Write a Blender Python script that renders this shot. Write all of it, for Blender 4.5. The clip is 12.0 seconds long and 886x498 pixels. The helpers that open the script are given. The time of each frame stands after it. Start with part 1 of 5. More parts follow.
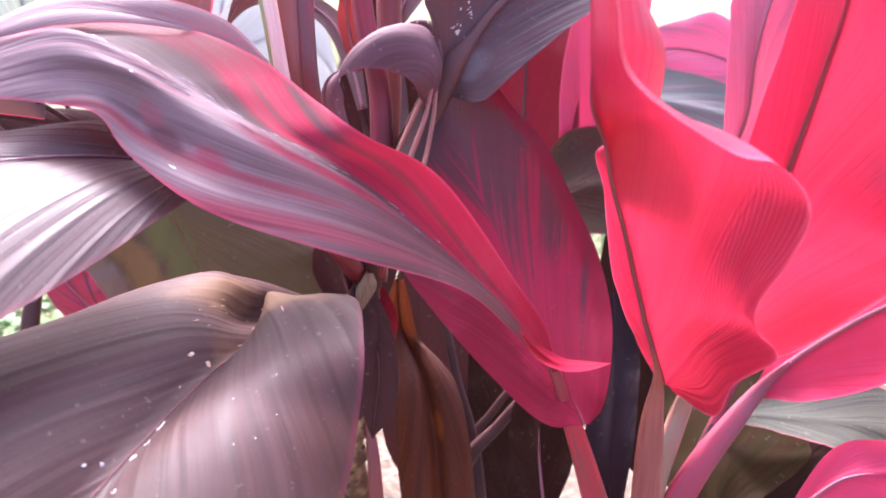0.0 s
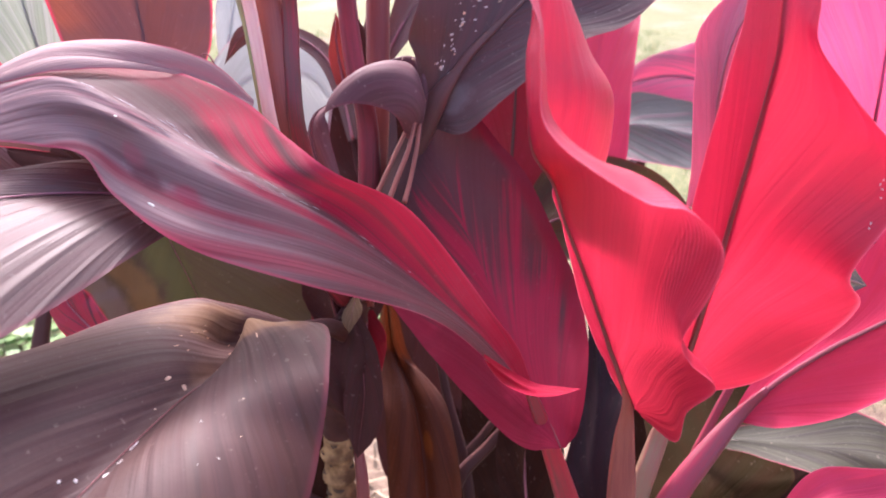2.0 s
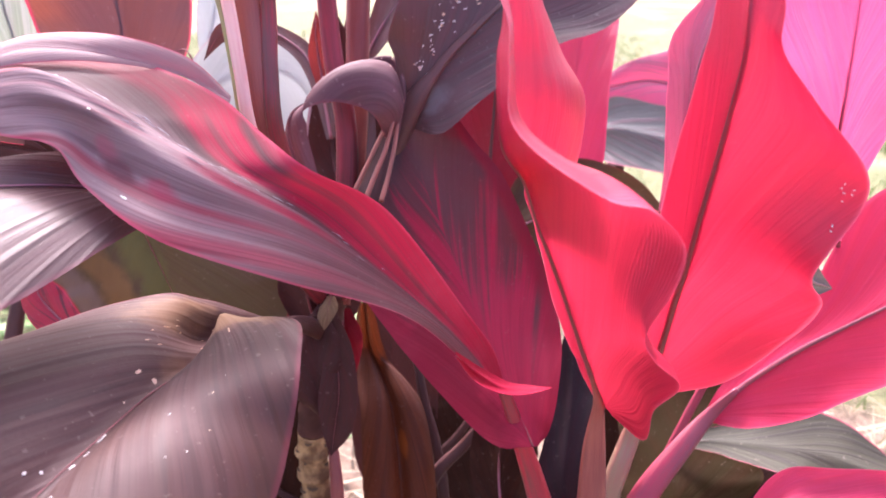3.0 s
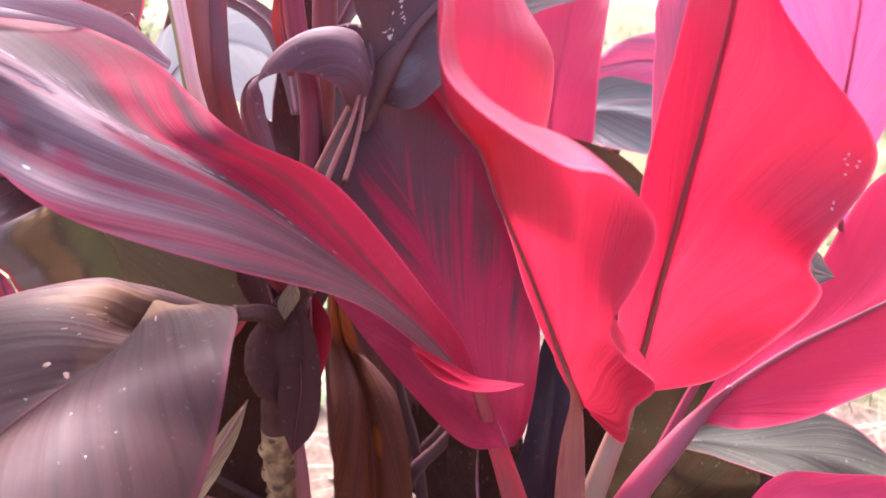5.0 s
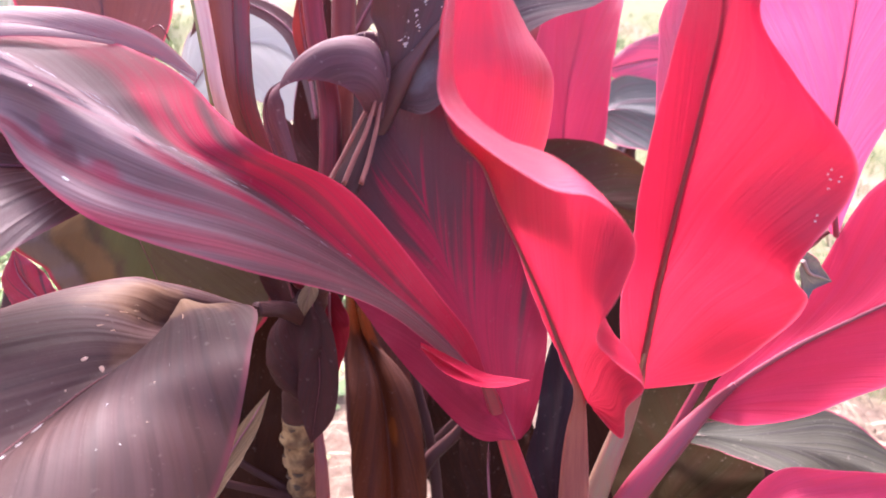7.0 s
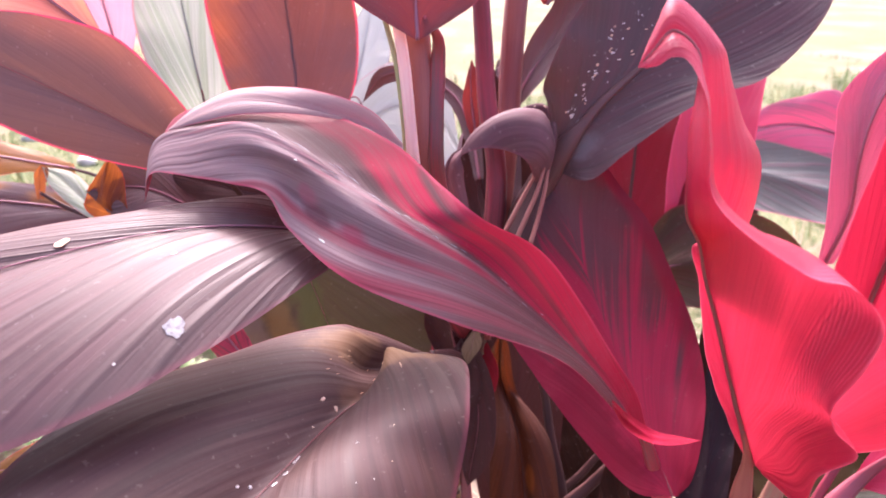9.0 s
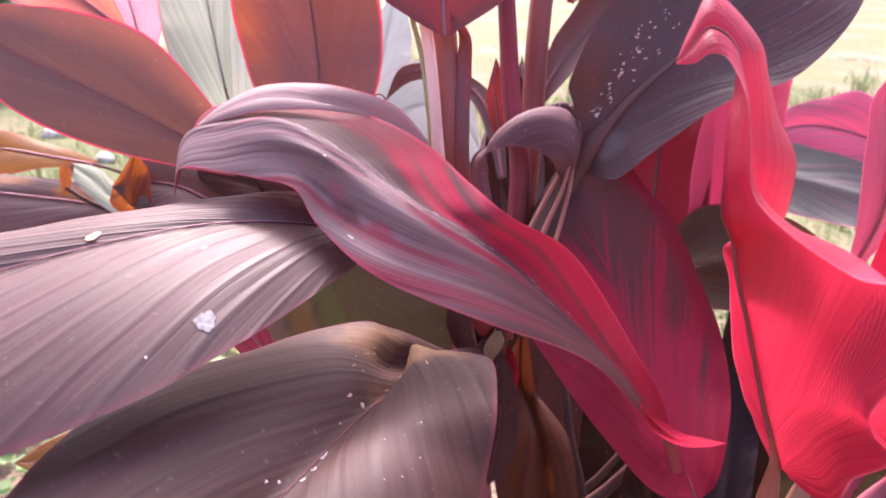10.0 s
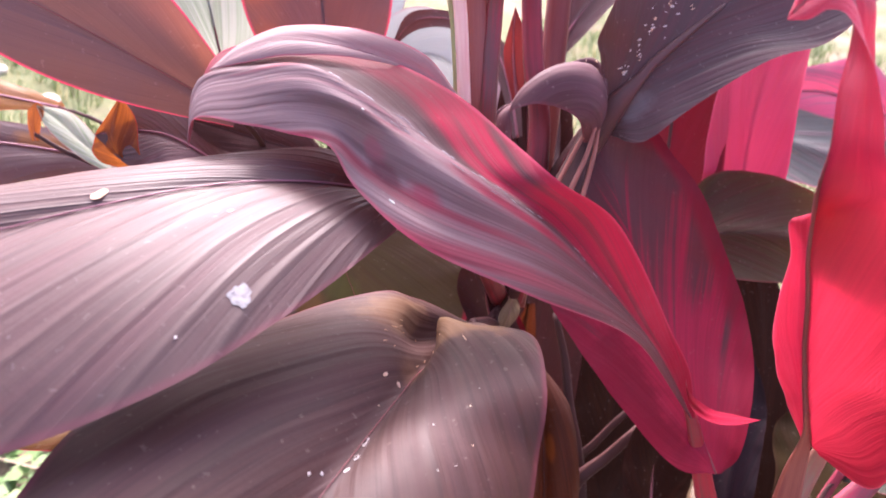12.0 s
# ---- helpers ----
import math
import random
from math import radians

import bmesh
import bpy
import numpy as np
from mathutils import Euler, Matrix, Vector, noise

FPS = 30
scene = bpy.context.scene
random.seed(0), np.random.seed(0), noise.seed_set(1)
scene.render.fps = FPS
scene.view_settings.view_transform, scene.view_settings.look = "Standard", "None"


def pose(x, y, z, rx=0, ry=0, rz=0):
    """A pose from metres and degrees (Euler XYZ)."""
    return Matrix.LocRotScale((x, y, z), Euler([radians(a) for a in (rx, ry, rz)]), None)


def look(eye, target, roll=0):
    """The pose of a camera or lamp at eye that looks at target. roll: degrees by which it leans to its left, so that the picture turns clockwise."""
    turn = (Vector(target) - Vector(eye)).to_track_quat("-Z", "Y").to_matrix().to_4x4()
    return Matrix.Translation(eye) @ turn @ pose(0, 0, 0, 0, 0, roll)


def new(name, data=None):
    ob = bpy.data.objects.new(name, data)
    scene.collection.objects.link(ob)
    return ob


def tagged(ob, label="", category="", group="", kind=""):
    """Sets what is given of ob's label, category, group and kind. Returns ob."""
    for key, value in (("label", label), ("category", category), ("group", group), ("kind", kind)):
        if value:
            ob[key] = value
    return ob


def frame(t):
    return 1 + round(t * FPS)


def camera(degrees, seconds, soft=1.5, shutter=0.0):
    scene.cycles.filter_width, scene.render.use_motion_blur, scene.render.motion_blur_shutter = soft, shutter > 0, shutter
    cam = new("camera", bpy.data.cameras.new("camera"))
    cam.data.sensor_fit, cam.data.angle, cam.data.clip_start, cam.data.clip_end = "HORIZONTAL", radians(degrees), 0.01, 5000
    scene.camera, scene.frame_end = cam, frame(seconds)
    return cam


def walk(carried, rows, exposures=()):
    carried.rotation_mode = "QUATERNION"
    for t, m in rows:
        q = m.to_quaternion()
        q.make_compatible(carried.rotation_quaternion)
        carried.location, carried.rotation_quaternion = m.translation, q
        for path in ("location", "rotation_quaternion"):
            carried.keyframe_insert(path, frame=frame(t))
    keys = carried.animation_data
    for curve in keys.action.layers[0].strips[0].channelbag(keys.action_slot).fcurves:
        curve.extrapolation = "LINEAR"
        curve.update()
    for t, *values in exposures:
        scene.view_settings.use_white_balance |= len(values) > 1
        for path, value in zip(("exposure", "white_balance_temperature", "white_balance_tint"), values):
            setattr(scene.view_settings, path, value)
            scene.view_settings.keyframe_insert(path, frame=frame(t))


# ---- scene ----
cam = camera(65.0, 12.0, soft=1.8)
PATH = [
    (0, (-0.0042, 0.0175, 0.9372), (0.0024, 0.9116, 0.4893), 0.87),
    (0.2, (-0.0147, -0.0116, 0.9521), (-0.0987, 0.8827, 0.5125), -3.20),
    (0.5, (-0.0023, 0.0065, 0.9610), (-0.0386, 0.9063, 0.5260), 0.42),
    (1, (-0.0024, 0.0035, 0.9561), (-0.0305, 0.9054, 0.5251), -0.06),
    (1.5, (0.0168, 0.0031, 0.9572), (-0.0094, 0.9080, 0.5326), 0.01),
    (2, (0.0270, 0.0034, 0.9540), (0.0004, 0.9070, 0.5266), 0.25),
    (2.5, (0.0342, 0.0022, 0.9435), (0.0273, 0.9032, 0.5098), 1.52),
    (2.7, (0.0328, -0.0007, 0.9532), (0.0289, 0.9030, 0.5250), 1.47),
    (4.3, (0.0360, 0.0084, 0.9448), (0.0352, 0.9165, 0.5261), 3.05),
    (4.5, (0.0288, 0.0249, 0.9352), (0.0176, 0.9287, 0.5076), 2.29),
    (5, (0.0593, 0.0351, 0.9309), (0.0479, 0.9359, 0.4967), 1.71),
    (5.5, (0.0538, 0.0299, 0.9376), (0.0431, 0.9349, 0.5124), 1.82),
    (6, (0.0738, 0.0182, 0.9382), (0.0212, 0.9176, 0.5042), 2.00),
    (6.5, (0.0785, 0.0176, 0.9354), (0.0510, 0.9179, 0.5010), 1.94),
    (6.7, (0.0763, 0.0202, 0.9436), (0.0349, 0.9120, 0.4932), 1.09),
    (8.3, (0.0304, -0.0076, 0.9550), (-0.0438, 0.8980, 0.5374), 2.49),
    (8.5, (0.0278, -0.0150, 0.9623), (-0.0692, 0.8918, 0.5521), 1.89),
    (9, (-0.0060, -0.0171, 0.9743), (-0.1491, 0.8893, 0.5769), 0.79),
    (9.5, (-0.0098, -0.0115, 0.9609), (-0.1797, 0.8848, 0.5513), 0.87),
    (10, (-0.0149, -0.0180, 0.9719), (-0.1754, 0.8858, 0.5750), 0.93),
    (10.5, (-0.0258, -0.0261, 0.9683), (-0.1740, 0.8809, 0.5741), 1.62),
    (11, (-0.0854, -0.0500, 0.9858), (-0.2703, 0.8629, 0.6220), 2.02),
    (11.5, (-0.0967, -0.0292, 0.9632), (-0.2327, 0.8609, 0.5284), 4.44),
    (12, (-0.0683, 0.0082, 0.9624), (-0.1557, 0.8951, 0.5086), 4.00),
]
walk(cam, [(t, look(eye, target, roll)) for t, eye, target, roll in PATH], exposures=[(0.0, 2.55, 5530, 25.5), (0.6, 2.05, 5920, 27.5), (2.0, 2.05, 5920, 27.5), (2.6, 2.31, 5920, 29.5), (4.5, 2.35, 5860, 30.5), (6.5, 2.31, 5840, 31.8), (8.5, 2.26, 6000, 32.0), (10.0, 2.02, 6080, 29.5), (11.0, 1.87, 6080, 29.0), (12.0, 2.16, 5990, 29.0)])
cam.data.dof.use_dof = True
cam.data.dof.focus_distance = 0.42
cam.data.dof.aperture_fstop = 10.0

# world and sun: hazy bright day, the sun high and behind the plant to the left
SUN_DIR = Vector((-0.17, 0.57, 0.80)).normalized()
world = bpy.data.worlds.new("world")
scene.world = world
world.use_nodes = True
wn = world.node_tree.nodes
sky = wn.new("ShaderNodeTexSky")
sky.sky_type = "NISHITA"
sky.sun_disc = False
sky.sun_elevation = math.asin(SUN_DIR.z)
sky.sun_rotation = math.atan2(SUN_DIR.x, SUN_DIR.y)
sky.dust_density = 8.0
wn["Background"].inputs["Strength"].default_value = 0.15
world.node_tree.links.new(sky.outputs[0], wn["Background"].inputs["Color"])
sun = new("sun", bpy.data.lights.new("sun", "SUN"))
sun.data.energy = 1.9
sun.data.angle = radians(9.0)
sun.data.color = (1.0, 0.95, 0.86)
sun.matrix_world = look(SUN_DIR * 10, (0, 0, 0))


# ---- materials ----
class Nodes:
    """A small helper that wires up a node material."""

    def __init__(self, name):
        self.mat = bpy.data.materials.new(name)
        self.mat.use_nodes = True
        self.tree = self.mat.node_tree
        self.tree.nodes.clear()
        self.out = self.tree.nodes.new("ShaderNodeOutputMaterial")

    def add(self, kind, **inputs):
        node = self.tree.nodes.new(kind)
        for key, value in inputs.items():
            self.set(node, key.replace("_", " "), value)
        return node

    def set(self, node, key, value):
        socket = node.inputs[key]
        if isinstance(value, bpy.types.NodeSocket):
            self.tree.links.new(value, socket)
        else:
            socket.default_value = value

    def math(self, op, a, b=0.0, c=0.0):
        node = self.tree.nodes.new("ShaderNodeMath")
        node.operation = op
        for n, v in enumerate((a, b, c)):
            if isinstance(v, bpy.types.NodeSocket):
                self.tree.links.new(v, node.inputs[n])
            else:
                node.inputs[n].default_value = v
        return node.outputs[0]

    def ramp(self, value, lo, hi):
        node = self.add("ShaderNodeMapRange", Value=value)
        node.interpolation_type = "SMOOTHSTEP"
        node.inputs["From Min"].default_value, node.inputs["From Max"].default_value = lo, hi
        return node.outputs[0]

    def mix(self, fac, a, b):
        node = self.tree.nodes.new("ShaderNodeMix")
        node.data_type = "RGBA"
        for n, v in ((0, fac), (6, a), (7, b)):
            if isinstance(v, bpy.types.NodeSocket):
                self.tree.links.new(v, node.inputs[n])
            else:
                node.inputs[n].default_value = v if n == 0 else (*v[:3], 1.0)
        return node.outputs[2]

    def noise(self, vector, scale, detail=3.0, rough=0.55):
        node = self.add("ShaderNodeTexNoise", Vector=vector, Scale=scale, Detail=detail, Roughness=rough)
        return node.outputs[0]

    def vec(self, x, y, z=0.0):
        node = self.tree.nodes.new("ShaderNodeCombineXYZ")
        for n, v in enumerate((x, y, z)):
            if isinstance(v, bpy.types.NodeSocket):
                self.tree.links.new(v, node.inputs[n])
            else:
                node.inputs[n].default_value = v
        return node.outputs[0]

    def done(self, shader):
        self.tree.links.new(shader, self.out.inputs["Surface"])
        return self.mat


def leaf_material(name, ground, streak, edge, through_col, see, streaks=0.5, rough=0.38, sheen=0.5, pleat=0.35, dirt=0.25, base=0.0, rim=1.0, half=1.0, soft=0.08, left=0.0, rim_from=0.955, creases=0.0, tip=0.0, band=0.0, lines=0.0, warm=None, warm_side=-1.0, stains_and_light=(), arch=None, ridges=0.12, comb=0.0):
    """Leaf blade: ground colour, streaks between the side veins, a coloured margin, light passing through."""
    n = Nodes(name)
    uv = n.add("ShaderNodeUVMap").outputs[0]
    split = n.add("ShaderNodeSeparateXYZ", Vector=uv)
    across = n.math("ABSOLUTE", n.math("MULTIPLY_ADD", split.outputs[0], 2.0, -1.0))
    side = n.math("SIGN", n.math("SUBTRACT", split.outputs[0], 0.5))
    rand = n.add("ShaderNodeObjectInfo").outputs["Random"]
    seed = n.math("MULTIPLY", rand, 37.0)
    # side veins leave the midrib at a sharp angle and run on towards the tip
    phase = n.math("SUBTRACT", split.outputs[1], n.math("MULTIPLY", n.math("POWER", across, 0.8), 0.62))
    phase = n.math("ADD", phase, n.math("MULTIPLY", side, 3.1))
    pos = n.add("ShaderNodeTexCoord").outputs["Object"]
    broad = n.noise(n.vec(n.math("MULTIPLY", phase, 7.0), n.math("MULTIPLY", across, 0.5), seed), 1.0, 2.0)
    mid = n.noise(n.vec(n.math("MULTIPLY", phase, 19.0), n.math("MULTIPLY", across, 0.9), seed), 1.0, 3.0)
    fine = n.noise(n.vec(n.math("MULTIPLY", phase, 105.0), n.math("MULTIPLY", across, 2.0), seed), 1.0, 2.0)
    blot = n.noise(pos, 14.0, 4.0)
    speck = n.noise(pos, 240.0, 2.0)
    mask = n.math("MULTIPLY_ADD", broad, 0.7, n.math("MULTIPLY", mid, 1.05))
    mask = n.math("ADD", mask, n.math("MULTIPLY", blot, 0.3))
    mask = n.math("ADD", mask, n.math("MULTIPLY", n.math("SUBTRACT", 0.66, split.outputs[1]), n.math("MULTIPLY_ADD", side, 0.5 * base * half, 0.5 * base)))
    mask = n.math("ADD", mask, n.math("MULTIPLY", n.math("LESS_THAN", side, 0.0), left))
    mask = n.math("SUBTRACT", mask, n.math("MULTIPLY", n.math("MAXIMUM", n.math("SUBTRACT", split.outputs[1], 0.50), 0.0), tip))
    outer = n.math("MULTIPLY", n.ramp(n.math("MULTIPLY", across, side), 0.45, 0.85), n.math("MAXIMUM", n.math("SUBTRACT", 0.75, split.outputs[1]), 0.0))
    mask = n.math("ADD", mask, n.math("MULTIPLY", outer, band))
    cut = 1.24 - 0.5 * streaks
    uneven = n.math("SUBTRACT", mask, 1.02)
    if arch is not None:
        wide_streak = n.noise(n.vec(n.math("MULTIPLY", phase, 9.0), n.math("MULTIPLY", across, 1.6), seed), 1.0, 2.0)
        mask = n.math("ADD", n.math("MULTIPLY", n.math("SUBTRACT", mask, n.math("MULTIPLY", mid, 0.75)), 1.0), n.math("MULTIPLY", wide_streak, 0.75))
    mask = n.ramp(mask, cut - soft, cut + soft)
    if arch is not None:
        # the upper half: crimson outside a dark wedge along the midrib, with two dark stripes in the crimson
        v = split.outputs[1]
        right = n.math("GREATER_THAN", side, 0.0)
        wedge = n.math("ADD", n.math("MULTIPLY", n.ramp(v, 0.24, 0.54), 0.46), n.math("MULTIPLY", n.ramp(v, 0.52, 0.64), 0.15))
        beyond = n.math("MULTIPLY_ADD", uneven, 0.22, n.math("SUBTRACT", across, wedge))
        crimson_part = n.ramp(beyond, -0.08, 0.14)
        window = n.math("MULTIPLY", n.ramp(v, 0.10, 0.24), n.math("SUBTRACT", 1.0, n.ramp(v, 0.50, 0.66)))
        stripes = 0.0
        for start, slope, wide, amount in ((0.50, 1.55, 0.085, 0.9), (0.22, 1.5, 0.045, 0.55)):
            off = n.math("ABSOLUTE", n.math("ADD", n.math("SUBTRACT", across, n.math("MULTIPLY_ADD", v, slope, start - 0.25 * slope)), n.math("MULTIPLY", uneven, 0.16)))
            line = n.math("MULTIPLY", n.math("SUBTRACT", 1.0, n.ramp(off, 0.2 * wide, wide)), amount)
            stripes = n.math("MAXIMUM", line, stripes)
        stripes = n.math("MULTIPLY", n.math("MULTIPLY", stripes, window), right)
        # crimson fades near the tip: shade under the upturned margin, painted in
        crimson_part = n.math("MULTIPLY", crimson_part, n.math("SUBTRACT", 1.0, n.math("MAXIMUM", stripes, n.math("MULTIPLY", n.ramp(v, 0.55, 0.66), 0.6))))
        mask = n.math("ADD", n.math("MULTIPLY", crimson_part, right), n.math("MULTIPLY", mask, n.math("SUBTRACT", 1.0, right)))
        near = n.math("MULTIPLY", n.ramp(n.math("MULTIPLY_ADD", uneven, 0.5, across), -0.15, 0.35), n.math("MULTIPLY", right, 0.95))
        near = n.math("MAXIMUM", near, n.math("MULTIPLY", n.math("SUBTRACT", 1.0, n.ramp(v, 0.34, 0.50)), n.math("MULTIPLY", right, 0.9)))
        # the lower half: charcoal towards the base, sky sheen painted as pale mauve further out, a crimson line beside
        # the midrib
        lower = n.math("SUBTRACT", 1.0, right)
        dusk = n.noise(n.vec(n.math("MULTIPLY_ADD", phase, 11.0, 3.0), n.math("MULTIPLY", across, 1.9), n.math("ADD", seed, 9.0)), 1.0, 3.0)
        dusk = n.math("MULTIPLY", n.ramp(dusk, 0.48, 0.68), 0.45)
        root = n.math("SUBTRACT", 1.0, n.ramp(n.math("MULTIPLY_ADD", uneven, 0.10, v), 0.21, 0.37))
        dusk = n.math("MULTIPLY", n.math("MAXIMUM", dusk, n.math("MULTIPLY", root, 0.85)), lower)
        beside = n.math("SUBTRACT", 1.0, n.ramp(n.math("ABSOLUTE", n.math("SUBTRACT", across, 0.09)), 0.02, 0.09))
        beside = n.math("MULTIPLY", beside, n.math("MULTIPLY", n.ramp(v, 0.26, 0.32), n.math("SUBTRACT", 1.0, n.ramp(v, 0.38, 0.46))))
        mask = n.math("MULTIPLY", mask, n.math("SUBTRACT", 1.0, n.math("MULTIPLY", lower, 0.38)))
        mask = n.math("MULTIPLY", mask, n.math("SUBTRACT", 1.0, n.math("MULTIPLY", n.math("MULTIPLY", root, lower), 0.8)))
        mask = n.math("MAXIMUM", mask, n.math("MULTIPLY", n.math("MULTIPLY", beside, lower), 0.8))
        ground_col = n.mix(n.math("MAXIMUM", n.math("MAXIMUM", stripes, near), dusk), ground, arch)
    else:
        ground_col = ground
    col = n.mix(mask, ground_col, streak)
    col = n.mix(n.math("MULTIPLY", n.ramp(fine, 0.35, 0.7), 0.20), col, tuple(0.55 * c for c in ground))
    col = n.mix(n.math("MULTIPLY", n.ramp(blot, 0.5, 0.75), dirt), col, tuple(min(1, 1.2 * c + 0.035) for c in ground))
    col = n.mix(n.math("MULTIPLY", n.ramp(speck, 0.66, 0.74), 0.5 * dirt), col, (0.42, 0.34, 0.30))
    # thin dark lines along the veins
    thin = n.noise(n.vec(n.math("MULTIPLY", phase, 34.0), n.math("MULTIPLY", across, 1.4), n.math("ADD", seed, 5.0)), 1.0, 3.0)
    col = n.mix(n.math("MULTIPLY", n.ramp(thin, 0.50, 0.62), lines), col, tuple(0.33 * c for c in ground))
    # sharp creases between wide pleats, with their shade darkened into the colour
    wob = n.math("MULTIPLY_ADD", n.noise(n.vec(phase, n.math("MULTIPLY", across, 0.3), seed), 2.2, 2.0), 1.5, n.math("MULTIPLY", phase, 9.5))
    fold = n.math("ABSOLUTE", n.math("SINE", n.math("MULTIPLY", wob, 3.1416)))
    col = n.mix(n.math("MULTIPLY", n.math("SUBTRACT", 1.0, n.ramp(fold, 0.0, 0.10)), creases), col, tuple(0.35 * c for c in ground))
    # soft colour patches: stains and bands, in some leaves painted sheen, sun and shade
    for v0, u0, rv, ru, amount, stain in stains_and_light:
        dv = n.math("MULTIPLY", n.math("SUBTRACT", split.outputs[1], v0), 1.0 / rv)
        du = n.math("MULTIPLY", n.math("SUBTRACT", n.math("MULTIPLY_ADD", split.outputs[0], 2.0, -1.0), u0), 1.0 / ru)
        far_off = n.math("SQRT", n.math("ADD", n.math("MULTIPLY", dv, dv), n.math("MULTIPLY", du, du)))
        far_off = n.math("ADD", far_off, n.math("MULTIPLY_ADD", n.noise(pos, 55.0, 4.0), 1.3, -0.65))
        col = n.mix(n.math("MULTIPLY", n.math("SUBTRACT", 1.0, n.ramp(far_off, 0.35, 1.0)), amount), col, stain)
    col = n.mix(n.math("MULTIPLY", n.ramp(across, rim_from, 0.5 * rim_from + 0.51), rim), col, edge)
    if comb:
        # fine parallel ribs in the outer part of the blade, their highlights painted on as paler lines
        teeth = n.math("SINE", n.math("MULTIPLY_ADD", across, 210.0, n.math("MULTIPLY_ADD", split.outputs[1], -110.0, n.math("MULTIPLY", blot, 10.0))))
        ribbed = n.math("MULTIPLY", n.ramp(n.math("MULTIPLY_ADD", blot, 0.8, across), 0.60, 1.15), n.ramp(broad, 0.40, 0.62))
        col = n.mix(n.math("MULTIPLY", n.math("MULTIPLY", n.ramp(teeth, 0.1, 1.0), ribbed), 0.75 * comb), col, edge)
    height = n.math("MULTIPLY_ADD", fine, ridges, n.math("MULTIPLY", mid, 1.4 - 0.8 * creases))
    height = n.math("ADD", height, n.math("MULTIPLY", n.ramp(fold, 0.0, 0.6), 1.4 * creases))
    height = n.math("ADD", height, n.math("MULTIPLY", speck, 0.10))
    if comb:
        height = n.math("ADD", height, n.math("MULTIPLY", n.math("MULTIPLY", teeth, ribbed), 0.15 * comb))
    bump = n.add("ShaderNodeBump", Strength=pleat, Distance=0.0022, Height=height)
    gloss = n.math("MULTIPLY_ADD", blot, 0.22, n.math("MULTIPLY_ADD", mid, 0.30, rough - 0.25))
    body = n.add("ShaderNodeBsdfPrincipled", Base_Color=col, Roughness=gloss, Normal=bump.outputs[0])
    body.inputs["Specular IOR Level"].default_value = sheen
    glow = n.mix(n.math("MULTIPLY", mask, 0.35), through_col, streak)
    glow = n.mix(n.math("MULTIPLY", n.ramp(mid, 0.4, 0.62), 0.35), glow, tuple(0.6 * c for c in through_col))
    if warm is not None:
        glow = n.mix(n.ramp(n.math("MULTIPLY_ADD", blot, 0.5, n.math("MULTIPLY", n.math("MULTIPLY", across, side), warm_side)), 0.62, 1.25), glow, warm)
    glow = n.mix(n.math("MULTIPLY", n.ramp(across, rim_from - 0.02, 0.995), rim), glow, edge)
    light = n.add("ShaderNodeBsdfTranslucent", Color=glow, Normal=bump.outputs[0])
    both = n.add("ShaderNodeMixShader", Fac=see)
    n.tree.links.new(body.outputs[0], both.inputs[1])
    n.tree.links.new(light.outputs[0], both.inputs[2])
    return n.done(both.outputs[0])


def plain_material(name, a, b, scale=40.0, rough=0.5, bump=0.3, spec=0.5, along=False, depth=0.001, see=0.0):
    n = Nodes(name)
    pos = n.add("ShaderNodeTexCoord").outputs["UV" if along else "Object"]
    if along:
        split = n.add("ShaderNodeSeparateXYZ", Vector=pos)
        pos = n.vec(n.math("MULTIPLY", split.outputs[0], 14.0), n.math("MULTIPLY", split.outputs[1], 1.2))
    grain = n.noise(pos, 1.0 if along else scale, 4.0)
    broad = n.noise(n.add("ShaderNodeTexCoord").outputs["Object"], 9.0, 3.0)
    fac = n.ramp(n.math("MULTIPLY_ADD", broad, 0.5, n.math("MULTIPLY", grain, 0.5)), 0.36, 0.64)
    col = n.mix(fac, a, b)
    bumped = n.add("ShaderNodeBump", Strength=bump, Distance=depth, Height=grain)
    body = n.add("ShaderNodeBsdfPrincipled", Base_Color=col, Roughness=rough, Normal=bumped.outputs[0])
    body.inputs["Specular IOR Level"].default_value = spec
    if see:
        both = n.add("ShaderNodeMixShader", Fac=see)
        n.tree.links.new(body.outputs[0], both.inputs[1])
        n.tree.links.new(n.add("ShaderNodeBsdfTranslucent", Color=col).outputs[0], both.inputs[2])
        return n.done(both.outputs[0])
    return n.done(body.outputs[0])


DARK = leaf_material("dark leaf", (0.090, 0.045, 0.044), (0.115, 0.045, 0.052), (0.22, 0.04, 0.06), (0.25, 0.05, 0.04), 0.10, 0.35, 0.60, 0.6, 0.5, 0.3, 0.0, 0.3)
PLEATED = leaf_material("pleated dark leaf", (0.074, 0.036, 0.031), (0.090, 0.037, 0.036), (0.22, 0.04, 0.06), (0.25, 0.05, 0.04), 0.10, 0.35, 0.56, 0.55, 0.42, 0.25, 0.0, 0.3, soft=0.2, creases=0.30, lines=0.22, stains_and_light=((0.62, 0.46, 0.06, 0.26, 0.45, (0.22, 0.10, 0.055)), (0.36, 0.10, 0.05, 0.22, 0.35, (0.20, 0.10, 0.06)), (0.68, 0.75, 0.05, 0.15, 0.4, (0.22, 0.09, 0.06))))
# pale ground holds the light falling on the upturned margin from above
HOOD = leaf_material("upturned leaf", (0.25, 0.165, 0.16), (0.27, 0.13, 0.135), (0.50, 0.05, 0.10), (0.50, 0.06, 0.10), 0.15, 0.02, 0.60, 0.2, 0.18, 0.25, 0.0, 0.6, soft=0.25, rim_from=0.90)
